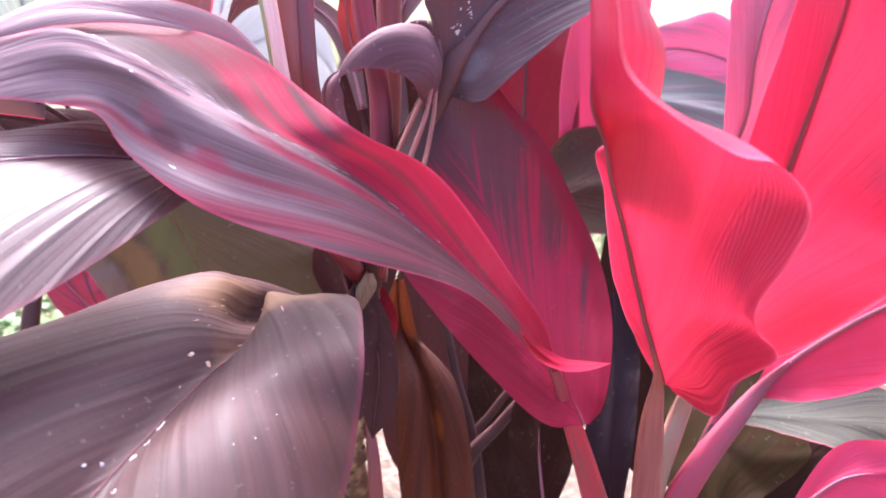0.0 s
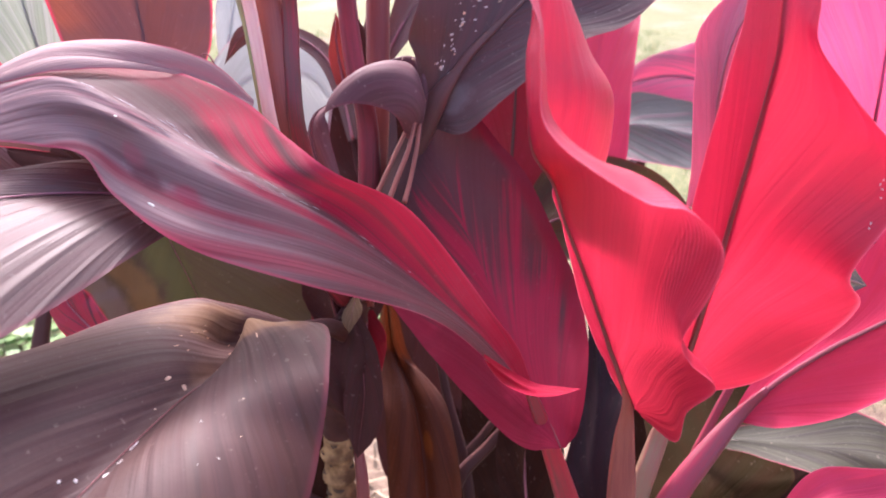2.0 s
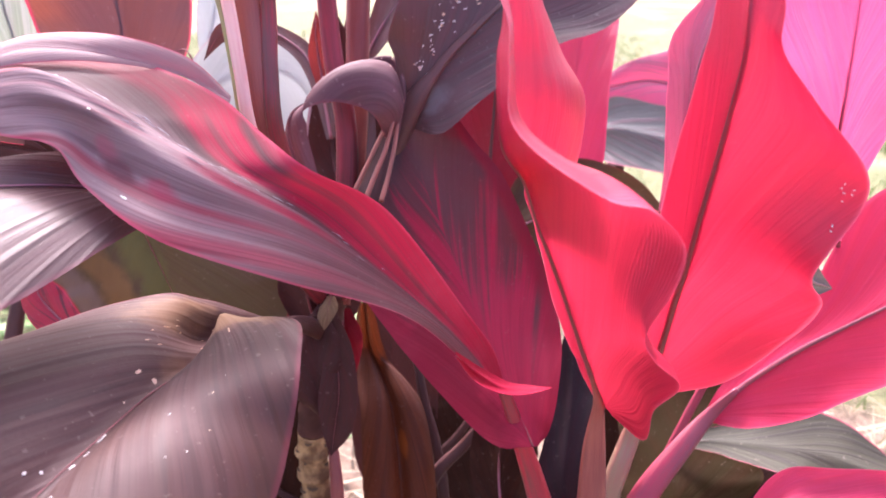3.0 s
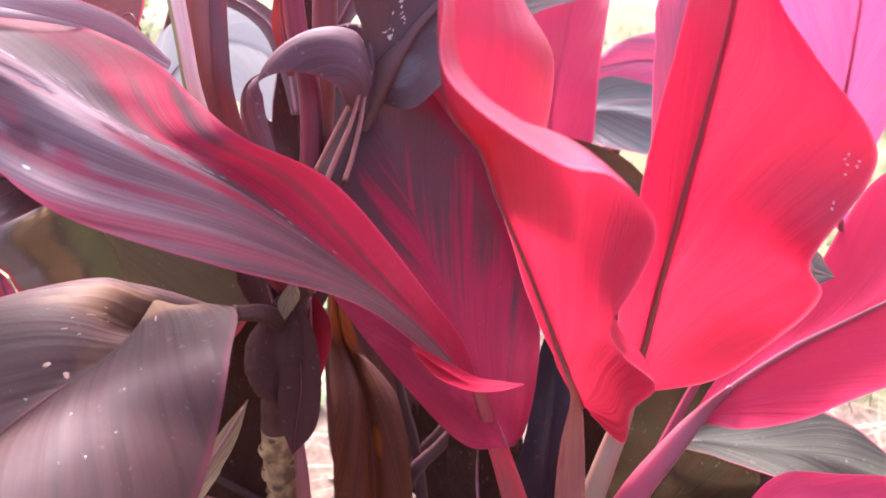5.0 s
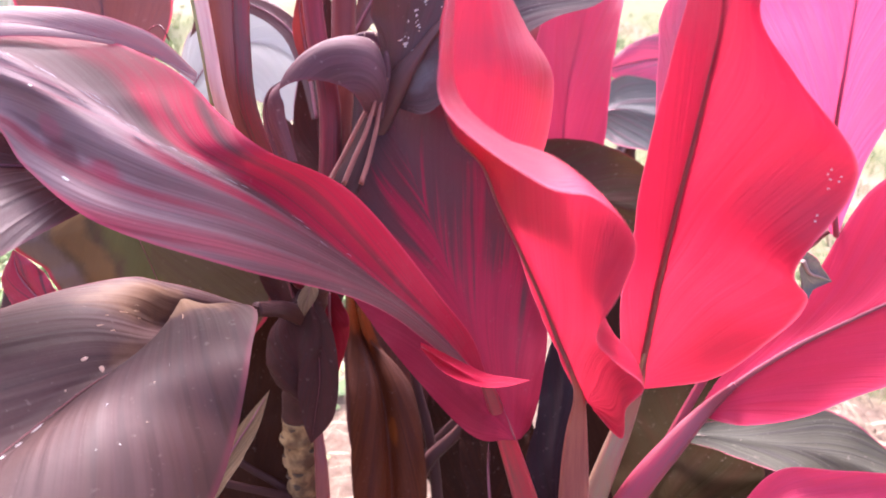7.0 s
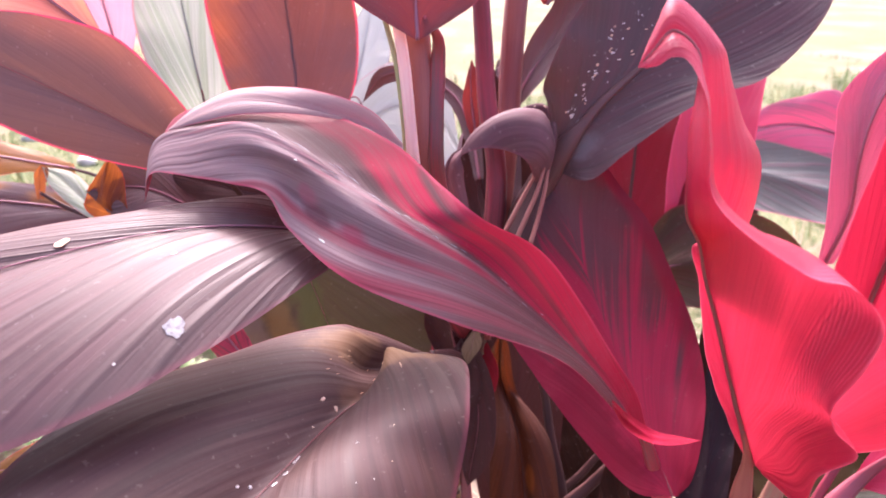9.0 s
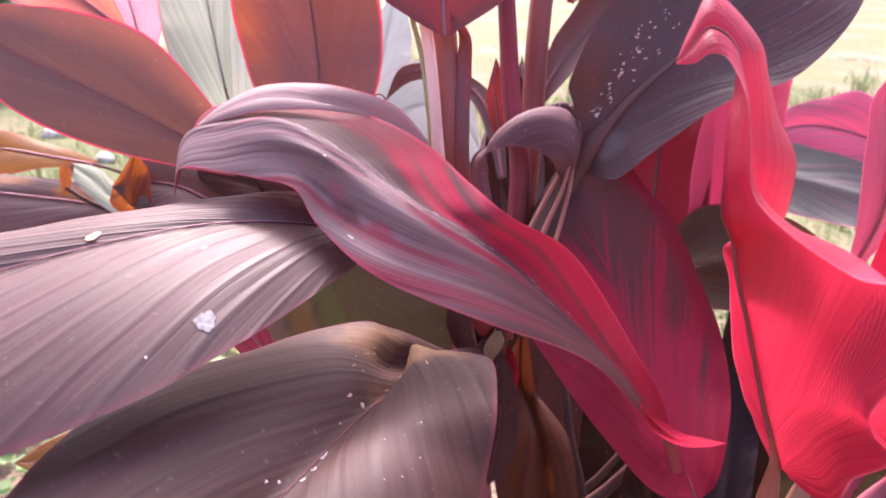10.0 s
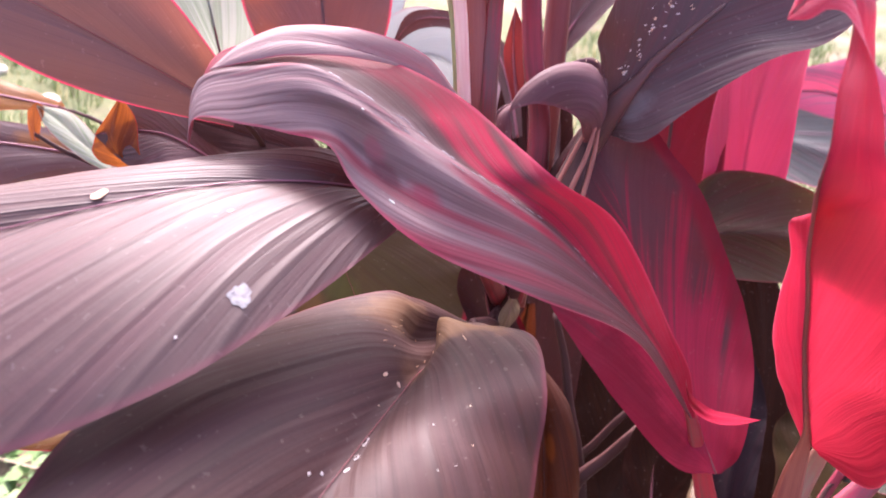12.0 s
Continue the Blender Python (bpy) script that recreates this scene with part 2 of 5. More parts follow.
PATCHED = leaf_material("patched dark leaf", (0.085, 0.050, 0.052), (0.110, 0.050, 0.056), (0.22, 0.05, 0.06), (0.30, 0.08, 0.05), 0.12, 0.35, 0.58, 0.5, 0.4, 0.3, 0.0, 0.3, soft=0.2, stains_and_light=((0.22, -0.35, 0.12, 0.55, 0.8, (0.30, 0.12, 0.03)), (0.40, -0.7, 0.08, 0.3, 0.6, (0.34, 0.12, 0.02))))
# the grey patch near the base is a painted sheen
FLECKED = leaf_material("flecked dark leaf", (0.052, 0.025, 0.023), (0.078, 0.027, 0.029), (0.14, 0.03, 0.04), (0.14, 0.03, 0.03), 0.07, 0.35, 0.42, 0.42, 0.5, 0.3, 0.0, 0.3, soft=0.2, stains_and_light=((0.17, 0.36, 0.075, 0.30, 0.35, (0.20, 0.19, 0.19)), (0.11, 0.20, 0.05, 0.15, 0.6, (0.10, 0.03, 0.03))))
STRIPED = leaf_material("striped leaf", (0.215, 0.146, 0.149), (0.31, 0.010, 0.038), (0.50, 0.06, 0.11), (0.55, 0.03, 0.07), 0.15, 0.42, 0.60, 0.11, 0.25, 0.15, 0.25, 0.5, -1.0, soft=0.15, left=-0.13, rim_from=0.95, tip=0.3, lines=0.2, stains_and_light=((0.485, -0.58, 0.035, 0.13, 0.75, (0.085, 0.035, 0.042)), (0.44, -0.50, 0.03, 0.12, 0.6, (0.30, 0.035, 0.065)), (0.52, -0.45, 0.03, 0.12, 0.5, (0.32, 0.08, 0.11))), arch=(0.034, 0.022, 0.022))
# wine patch and dark margin paint the shade on its lower left flap
BACK_STRIPES = leaf_material("dark striped leaf", (0.046, 0.030, 0.033), (0.27, 0.014, 0.040), (0.165, 0.007, 0.022), (0.42, 0.014, 0.036), 0.12, 0.10, 0.55, 0.14, 0.25, 0.10, 2.4, 0.7, -0.25, soft=0.13, rim_from=0.74, lines=0.12, stains_and_light=((0.27, -0.78, 0.30, 0.55, 0.85, (0.115, 0.006, 0.017)),))
RED = leaf_material("red leaf", (0.36, 0.008, 0.033), (0.40, 0.011, 0.044), (0.85, 0.16, 0.24), (0.70, 0.028, 0.070), 0.30, 0.45, 0.48, 0.6, 0.32, 0.06, 0.0, 0.55, soft=0.2, rim_from=0.98, ridges=0.28)
RED_RIBBED = leaf_material("finely ribbed red leaf", (0.36, 0.008, 0.033), (0.40, 0.011, 0.044), (0.85, 0.16, 0.24), (0.70, 0.028, 0.070), 0.30, 0.45, 0.48, 0.6, 0.32, 0.06, 0.0, 0.55, soft=0.2, rim_from=0.98, ridges=0.28, comb=0.6)
PALE_PINK = leaf_material("pale pink leaf", (0.52, 0.20, 0.27), (0.55, 0.30, 0.36), (0.80, 0.10, 0.22), (0.85, 0.36, 0.46), 0.40, 0.5, 0.42, 0.7, 0.3, 0.1, 0.0, 0.8, soft=0.2)
FLAME = leaf_material("orange leaf", (0.26, 0.065, 0.016), (0.17, 0.040, 0.020), (0.50, 0.06, 0.03), (0.75, 0.20, 0.03), 0.28, 0.5, 0.5, 0.3, 0.3, soft=0.2)
PINK = leaf_material("pink leaf", (0.60, 0.040, 0.170), (0.70, 0.07, 0.23), (0.85, 0.18, 0.32), (0.90, 0.11, 0.23), 0.38, 0.5, 0.42, 0.8, 0.35, 0.08, 0.0, 0.5)
ROSE = leaf_material("rose leaf", (0.39, 0.013, 0.056), (0.45, 0.021, 0.080), (0.75, 0.09, 0.18), (0.72, 0.04, 0.10), 0.26, 0.5, 0.50, 0.5, 0.28, 0.08, 0.0, 0.5, soft=0.2)
MAUVE = leaf_material("mauve leaf", (0.24, 0.065, 0.110), (0.34, 0.07, 0.13), (0.70, 0.14, 0.25), (0.55, 0.08, 0.15), 0.25, 0.5, 0.42, 0.8, 0.35, 0.08, 0.0, 0.6)
# darker middle and warm margin put shade and backlight into the through colour
BROWN = leaf_material("brown leaf", (0.085, 0.045, 0.043), (0.105, 0.046, 0.045), (0.80, 0.05, 0.12), (0.24, 0.085, 0.065), 0.22, 0.4, 0.46, 0.6, 0.22, 0.25, 0.0, 1.0, soft=0.25, warm=(0.80, 0.24, 0.12))
TALL = leaf_material("tall brown leaf", (0.090, 0.038, 0.036), (0.13, 0.044, 0.040), (0.80, 0.06, 0.10), (0.30, 0.070, 0.048), 0.24, 0.4, 0.46, 0.6, 0.3, 0.25, 0.0, 1.0, soft=0.2, warm=(0.80, 0.18, 0.06), stains_and_light=((0.62, -0.55, 0.12, 0.25, 0.8, (0.55, 0.15, 0.02)), (0.66, 0.05, 0.14, 0.12, 0.7, (0.50, 0.16, 0.02))))
PINK_STRIPES = leaf_material("pink striped leaf", (0.11, 0.06, 0.09), (0.55, 0.06, 0.14), (0.70, 0.12, 0.22), (0.70, 0.08, 0.16), 0.25, 0.55, 0.45, 0.6, 0.3, soft=0.12)
CRIMSON_STRIPES = leaf_material("crimson striped leaf", (0.05, 0.02, 0.03), (0.36, 0.014, 0.045), (0.55, 0.03, 0.08), (0.50, 0.03, 0.06), 0.15, 0.62, 0.45, 0.6, 0.3, soft=0.12)
MAROON = leaf_material("maroon leaf", (0.105, 0.020, 0.022), (0.135, 0.021, 0.026), (0.40, 0.03, 0.06), (0.45, 0.05, 0.04), 0.18, 0.4, 0.50, 0.35, 0.3, 0.2, 0.0, 0.6, soft=0.18)
GREY = leaf_material("grey leaf", (0.34, 0.35, 0.32), (0.24, 0.33, 0.20), (0.60, 0.14, 0.20), (0.50, 0.52, 0.44), 0.42, 0.45, 0.40, 0.6, 0.4, 0.25, 0.0, 0.7, soft=0.15, lines=0.25)
COOL_GREY = leaf_material("cool grey leaf", (0.36, 0.37, 0.36), (0.44, 0.44, 0.44), (0.50, 0.20, 0.24), (0.50, 0.52, 0.52), 0.35, 0.45, 0.40, 0.7, 0.4, 0.2, 0.0, 0.5, soft=0.2)
GREEN_GREY = leaf_material("green grey leaf", (0.060, 0.060, 0.043), (0.040, 0.038, 0.036), (0.40, 0.08, 0.12), (0.12, 0.11, 0.05), 0.10, 0.35, 0.66, 0.10, 0.3, 0.3, 0.0, 0.8, soft=0.3)
# near black: leaves in this colour stand in for shade
SHADE_DARK = leaf_material("near-black shade leaf", (0.022, 0.010, 0.007), (0.030, 0.012, 0.008), (0.05, 0.015, 0.015), (0.08, 0.025, 0.016), 0.06, 0.4, 0.7, 0.04, 0.4, 0.2, 0.0, 0.3)
DULL_GREY = leaf_material("dull grey leaf", (0.105, 0.108, 0.10), (0.15, 0.10, 0.105), (0.50, 0.10, 0.16), (0.20, 0.17, 0.12), 0.15, 0.35, 0.48, 0.45, 0.4, 0.25, 0.0, 0.8)
# darker than DARK for shade low down; tan patches paint its sunlit crests
LOW = leaf_material("low brown leaf", (0.057, 0.027, 0.022), (0.064, 0.026, 0.025), (0.18, 0.03, 0.05), (0.20, 0.05, 0.04), 0.08, 0.35, 0.58, 0.32, 0.36, 0.3, 0.0, 0.4, soft=0.3, creases=0.22, lines=0.35, stains_and_light=((0.17, 0.45, 0.10, 0.45, 0.75, (0.22, 0.125, 0.06)), (0.20, -0.70, 0.10, 0.35, 0.65, (0.20, 0.11, 0.055)), (0.27, 0.0, 0.05, 0.2, 0.3, (0.20, 0.11, 0.06)), (0.42, 0.3, 0.12, 0.35, 0.25, (0.13, 0.07, 0.06))))
OLIVE = leaf_material("olive leaf", (0.048, 0.032, 0.018), (0.064, 0.028, 0.018), (0.22, 0.03, 0.04), (0.20, 0.11, 0.025), 0.14, 0.4, 0.55, 0.2, 0.4, 0.25, 0.0, 0.4)
OLIVE_BROWN = leaf_material("banded olive leaf", (0.072, 0.052, 0.029), (0.080, 0.048, 0.031), (0.42, 0.03, 0.06), (0.20, 0.12, 0.03), 0.12, 0.4, 0.58, 0.15, 0.25, 0.3, 0.0, 0.9, soft=0.3, rim_from=0.93, stains_and_light=((0.5, -0.80, 3.0, 0.24, 0.85, (0.165, 0.115, 0.11)), (0.5, -0.45, 3.0, 0.20, 0.85, (0.185, 0.10, 0.04)), (0.5, -0.10, 3.0, 0.20, 0.8, (0.09, 0.09, 0.028))))
# olive darkened to hold the shadow of the red leaves above
OLIVE_SHADE = leaf_material("olive leaf with shade", (0.020, 0.013, 0.005), (0.026, 0.013, 0.006), (0.05, 0.02, 0.015), (0.10, 0.055, 0.012), 0.04, 0.4, 0.7, 0.03, 0.3, 0.2, 0.0, 0.3, soft=0.25)
# brown of sheaths and small leaves; also paints in shade in the gaps
BROWN_AND_SHADE = leaf_material("brown and shaded leaf", (0.055, 0.023, 0.021), (0.068, 0.023, 0.022), (0.10, 0.03, 0.035), (0.14, 0.04, 0.035), 0.07, 0.4, 0.6, 0.10, 0.35, 0.25, 0.0, 0.4)
# bluish purple, taken towards black for the shade it hangs in
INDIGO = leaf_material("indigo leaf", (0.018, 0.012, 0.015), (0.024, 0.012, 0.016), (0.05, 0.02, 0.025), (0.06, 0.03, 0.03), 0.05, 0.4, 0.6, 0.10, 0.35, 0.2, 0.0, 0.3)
CRIMSON = leaf_material("crimson leaf base", (0.25, 0.006, 0.026), (0.29, 0.008, 0.034), (0.45, 0.03, 0.08), (0.55, 0.02, 0.06), 0.15, 0.45, 0.6, 0.12, 0.25, 0.08, 0.0, 0.4, soft=0.2)
# wine red; for the red leaf behind, its shade in the colour
WINE = leaf_material("wine red and shaded leaf", (0.13, 0.004, 0.011), (0.16, 0.005, 0.016), (0.40, 0.02, 0.05), (0.38, 0.009, 0.022), 0.12, 0.45, 0.55, 0.2, 0.3, 0.08, 0.0, 0.5, soft=0.2)
BLUSH = leaf_material("backlit pink brown leaf", (0.24, 0.085, 0.075), (0.27, 0.08, 0.08), (0.85, 0.06, 0.16), (0.75, 0.22, 0.17), 0.40, 0.4, 0.46, 0.6, 0.22, 0.2, 0.0, 1.0, soft=0.25, warm=(0.95, 0.34, 0.18))
YELLOW = leaf_material("yellowed leaf", (0.26, 0.11, 0.03), (0.20, 0.08, 0.04), (0.70, 0.07, 0.06), (0.62, 0.24, 0.05), 0.36, 0.4, 0.45, 0.4, 0.3)
MAUVE_PALE = leaf_material("pale mauve leaf", (0.30, 0.20, 0.235), (0.34, 0.20, 0.24), (0.42, 0.14, 0.20), (0.40, 0.24, 0.28), 0.2, 0.4, 0.55, 0.3, 0.25, 0.2, 0.0, 0.4, soft=0.25)
CURL = leaf_material("small purple leaf", (0.125, 0.062, 0.068), (0.14, 0.058, 0.070), (0.24, 0.05, 0.07), (0.24, 0.06, 0.06), 0.10, 0.35, 0.60, 0.18, 0.25, 0.5, 0.0, 0.3, soft=0.25, lines=0.25)
OCHRE = leaf_material("ochre leaf", (0.14, 0.065, 0.022), (0.17, 0.06, 0.022), (0.60, 0.04, 0.07), (0.50, 0.22, 0.03), 0.22, 0.4, 0.48, 0.3, 0.3, 0.25, 0.0, 0.9)
DRY = leaf_material("dry leaf", (0.27, 0.18, 0.11), (0.19, 0.12, 0.07), (0.32, 0.22, 0.14), (0.4, 0.26, 0.13), 0.20, 0.5, 0.7, 0.2, 0.6)
RUST = leaf_material("rust leaf", (0.050, 0.0150, 0.009), (0.078, 0.021, 0.010), (0.06, 0.018, 0.010), (0.26, 0.045, 0.011), 0.08, 0.5, 0.5, 0.12, 0.4, 0.2, 0.0, 1.0, lines=0.3, stains_and_light=((0.45, 0.2, 0.04, 0.16, 0.55, (0.26, 0.065, 0.010)), (0.62, -0.2, 0.14, 0.5, 0.3, (0.09, 0.024, 0.008)), (0.85, 0.1, 0.12, 0.6, 0.4, (0.13, 0.034, 0.010))))
RIB_DARK = plain_material("dark midrib", (0.16, 0.040, 0.046), (0.23, 0.05, 0.056), 60, 0.45, along=True)
RIB_MAUVE = plain_material("mauve midrib", (0.22, 0.085, 0.11), (0.30, 0.09, 0.12), 60, 0.42, along=True)
RIB_PALE = plain_material("pale midrib", (0.36, 0.30, 0.24), (0.30, 0.18, 0.16), 60, 0.45, along=True)
STALK_RED = plain_material("pink stalk", (0.34, 0.028, 0.060), (0.20, 0.050, 0.065), 60, 0.42, along=True, spec=0.35)
STALK_PURPLE = plain_material("purple stalk", (0.10, 0.026, 0.028), (0.27, 0.030, 0.046), 60, 0.40, spec=0.35, along=True)
STALK_BROWN = plain_material("brown stalk", (0.30, 0.085, 0.065), (0.20, 0.042, 0.042), 60, 0.40, spec=0.4, along=True)
# pale pink, raised to near white for the sun on the stalk edge
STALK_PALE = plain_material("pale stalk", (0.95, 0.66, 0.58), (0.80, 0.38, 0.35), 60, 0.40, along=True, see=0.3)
# dark purple, with the dimness inside the clump put into the colour
STALK_DEEP = plain_material("dark shaded stalk", (0.050, 0.022, 0.020), (0.075, 0.028, 0.026), 60, 0.5, spec=0.2, along=True)
STALK_DUSK = plain_material("dusky brown stalk", (0.085, 0.040, 0.036), (0.12, 0.046, 0.044), 60, 0.45, spec=0.3, along=True)
STALK_OLIVE = plain_material("olive stalk", (0.24, 0.17, 0.10), (0.30, 0.10, 0.085), 60, 0.35, along=True)
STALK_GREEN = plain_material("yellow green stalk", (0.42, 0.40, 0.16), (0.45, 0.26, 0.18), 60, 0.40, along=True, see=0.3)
BARK = plain_material("ringed bark", (0.52, 0.33, 0.16), (0.11, 0.055, 0.028), 75, 0.8, 0.9, 0.2, depth=0.003)
GREEN_CANE = plain_material("purple cane", (0.050, 0.020, 0.020), (0.090, 0.036, 0.030), 40, 0.6, spec=0.12)
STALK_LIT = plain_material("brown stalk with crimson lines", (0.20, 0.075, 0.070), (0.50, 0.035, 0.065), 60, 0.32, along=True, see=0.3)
STALK_GLOSS = plain_material("pale brown stalk shine", (0.19, 0.060, 0.045), (0.36, 0.13, 0.095), 60, 0.42, spec=0.3, along=True)
SCAR = plain_material("leaf scar", (0.12, 0.07, 0.04), (0.07, 0.04, 0.025), 90, 0.8)
FLECK = plain_material("dry fleck", (0.44, 0.38, 0.35), (0.62, 0.56, 0.52), 300, 0.7)
DROPPING = plain_material("dried white stain", (0.14, 0.12, 0.12), (0.32, 0.30, 0.30), 420, 0.8)
SCRATCH = plain_material("pale scratch", (0.30, 0.20, 0.22), (0.44, 0.34, 0.36), 300, 0.7)
FLECK_BROWN = plain_material("brown fleck", (0.55, 0.33, 0.20), (0.62, 0.42, 0.30), 300, 0.7)
STRAW = plain_material("straw", (0.30, 0.23, 0.15), (0.20, 0.145, 0.09), 90, 0.8)
STONE = plain_material("pale stone", (0.55, 0.50, 0.45), (0.38, 0.34, 0.30), 18, 0.9, 0.6, 0.2, depth=0.01)
BRANCH = plain_material("shrub bark", (0.20, 0.15, 0.10), (0.12, 0.09, 0.06), 50, 0.9)


def tuft_material(name, a, b, c, see=0.35):
    n = Nodes(name)
    rand = n.add("ShaderNodeNewGeometry").outputs["Random Per Island"]
    col = n.mix(rand, a, b)
    col = n.mix(n.ramp(rand, 0.78, 0.86), col, c)
    body = n.add("ShaderNodeBsdfPrincipled", Base_Color=col, Roughness=0.55)
    light = n.add("ShaderNodeBsdfTranslucent", Color=col)
    both = n.add("ShaderNodeMixShader", Fac=see)
    n.tree.links.new(body.outputs[0], both.inputs[1])
    n.tree.links.new(light.outputs[0], both.inputs[2])
    return n.done(both.outputs[0])


GRASS = tuft_material("grass", (0.06, 0.11, 0.026), (0.14, 0.18, 0.05), (0.32, 0.26, 0.13))
WEED = tuft_material("weed leaves", (0.07, 0.15, 0.03), (0.14, 0.24, 0.06), (0.22, 0.30, 0.10))
SHRUB = tuft_material("shrub leaves", (0.08, 0.13, 0.045), (0.15, 0.22, 0.08), (0.26, 0.32, 0.12))
AGAVE = tuft_material("grey green leaves", (0.18, 0.26, 0.16), (0.26, 0.34, 0.22), (0.32, 0.38, 0.26), 0.15)


def ground_material():
    n = Nodes("ground")
    pos = n.add("ShaderNodeTexCoord").outputs["Object"]
    patch = n.noise(pos, 1.6, 5.0)
    fine = n.noise(pos, 45.0, 5.0)
    col = n.mix(n.ramp(fine, 0.3, 0.7), (0.10, 0.066, 0.044), (0.18, 0.125, 0.085))
    turf = n.mix(n.ramp(fine, 0.3, 0.7), (0.05, 0.075, 0.022), (0.16, 0.15, 0.065))
    turf = n.mix(n.ramp(n.noise(pos, 0.9, 4.0), 0.48, 0.62), turf, (0.19, 0.14, 0.095))
    dist = n.add("ShaderNodeVectorMath", )
    dist.operation = "LENGTH"
    n.tree.links.new(pos, dist.inputs[0])
    away = n.math("ADD", n.ramp(dist.outputs["Value"], 0.9, 2.4), n.math("MULTIPLY_ADD", patch, 1.2, -0.6))
    col = n.mix(n.ramp(away, 0.35, 0.65), col, turf)
    bump = n.add("ShaderNodeBump", Strength=0.8, Distance=0.015, Height=fine)
    body = n.add("ShaderNodeBsdfPrincipled", Base_Color=col, Roughness=0.95, Normal=bump.outputs[0])
    return n.done(body.outputs[0])


# ---- building helpers ----
def mesh_of(name, verts, faces, material, uvs=None, smooth=True):
    me = bpy.data.meshes.new(name)
    me.from_pydata(verts, [], faces)
    if uvs is not None:
        layer = me.uv_layers.new(name="UVMap")
        flat = np.array([uvs[v] for f in faces for v in f], dtype=np.float32).ravel()
        layer.data.foreach_set("uv", flat)
    if smooth:
        me.polygons.foreach_set("use_smooth", [True] * len(me.polygons))
    me.materials.append(material)
    me.update()
    return me


def part(name, me, parent, label=""):
    ob = new(name, me)
    ob.parent = parent
    return tagged(ob, label=label)


def spline(points, count):
    """A smooth curve through control points, as count samples evenly along its parameter."""
    p = np.array(points, float)
    p = np.vstack([2 * p[0] - p[1], p, 2 * p[-1] - p[-2]])
    out = []
    for s in np.linspace(0, len(p) - 3 - 1e-9, count):
        k, f = int(s), s - int(s)
        a, b, c, d = p[k], p[k + 1], p[k + 2], p[k + 3]
        out.append(0.5 * (2 * b + (c - a) * f + (2 * a - 5 * b + 4 * c - d) * f**2 + (3 * b - a - 3 * c + d) * f**3))
    return np.array(out)


def tube_mesh(name, path, radii, material, sides=10, channel=0.0, flat=1.0, face=(0, -0.8, 0.6)):
    """A tapered stalk along a path; channel presses a groove into the side that looks along face."""
    path, n = np.array(path), len(path)
    tang = np.gradient(path, axis=0)
    tang /= np.linalg.norm(tang, axis=1)[:, None] + 1e-9
    verts, uvs, faces = [], [], []
    for i in range(n):
        f = np.array(face, float)
        f -= tang[i] * (f @ tang[i])
        f /= np.linalg.norm(f) + 1e-9
        s = np.cross(tang[i], f)
        for j in range(sides):
            a = 2 * math.pi * j / sides
            r = radii[i] * (1 - channel * max(0.0, math.cos(a)) ** 3)
            verts.append(tuple(path[i] + s * math.sin(a) * radii[i] + f * math.cos(a) * r * flat))
            uvs.append((j / sides, i / n * 3))
    for i in range(n - 1):
        for j in range(sides):
            k = (j + 1) % sides
            faces.append((i * sides + j, i * sides + k, (i + 1) * sides + k, (i + 1) * sides + j))
    faces.append(tuple(range(sides - 1, -1, -1)))
    faces.append(tuple((n - 1) * sides + j for j in range(sides)))
    return mesh_of(name, verts, faces, material, uvs)


def leaf_shape(rows, along=56, half=9, bow=(0.0, 0.0), ripple=0.0, seed=0, folds=()):
    """Blade of a leaf from a few control rows: the midrib's curve and the ways to both margins. bow lifts or sinks each half between
    midrib and margin, ripple waves the margins, folds (side, v, s, height, length, breadth, slope) raise soft ridges."""
    r = np.array(rows, float) / 1000
    c = spline(r, along)
    mid, left, right = c[:, :3], c[:, 3:6], c[:, 6:9]
    tang = np.gradient(mid, axis=0)
    tang /= np.linalg.norm(tang, axis=1)[:, None] + 1e-9
    rng = random.Random(seed)
    p1, p2, k1, k2 = rng.random() * 6, rng.random() * 6, rng.uniform(2.5, 4.5), rng.uniform(7, 11)
    verts, uvs, faces = [], [], []
    wide = 2 * half + 1
    for i in range(along):
        v = i / (along - 1)
        for j in range(-half, half + 1):
            way, b = (left[i], bow[0]) if j < 0 else (right[i], bow[1])
            s = abs(j) / half
            w = np.linalg.norm(way)
            nor = np.cross(tang[i], way) if j >= 0 else np.cross(way, tang[i])
            nor = nor / (np.linalg.norm(nor) + 1e-9)
            lift = b * w * 4 * s * (1 - s)
            wave = ripple * min(1.0, w / 0.03) * s * s * (math.sin(k1 * 6.28 * v + p1 + (1.3 if j < 0 else 0)) + 0.45 * math.sin(k2 * 6.28 * v + p2))
            crease = 0.0012 * math.exp(-((s / 0.10) ** 2)) * min(1.0, w / 0.02)
            for side, v0, s0, high, long, broad, slope in folds:
                if side * j >= 0:
                    off = (s - s0 - slope * (v - v0)) / broad
                    lift += high * math.exp(-((v - v0) / long) ** 2 - off * off) * min(1.0, 5 * s)
            verts.append(tuple(mid[i] + way * s + nor * (lift + wave - crease)))
            uvs.append((0.5 + 0.5 * j / half, v))
    for i in range(along - 1):
        for j in range(wide - 1):
            a = i * wide + j
            faces.append((a, a + 1, a + wide + 1, a + wide))
    return verts, faces, uvs, mid


GRIDS = {}


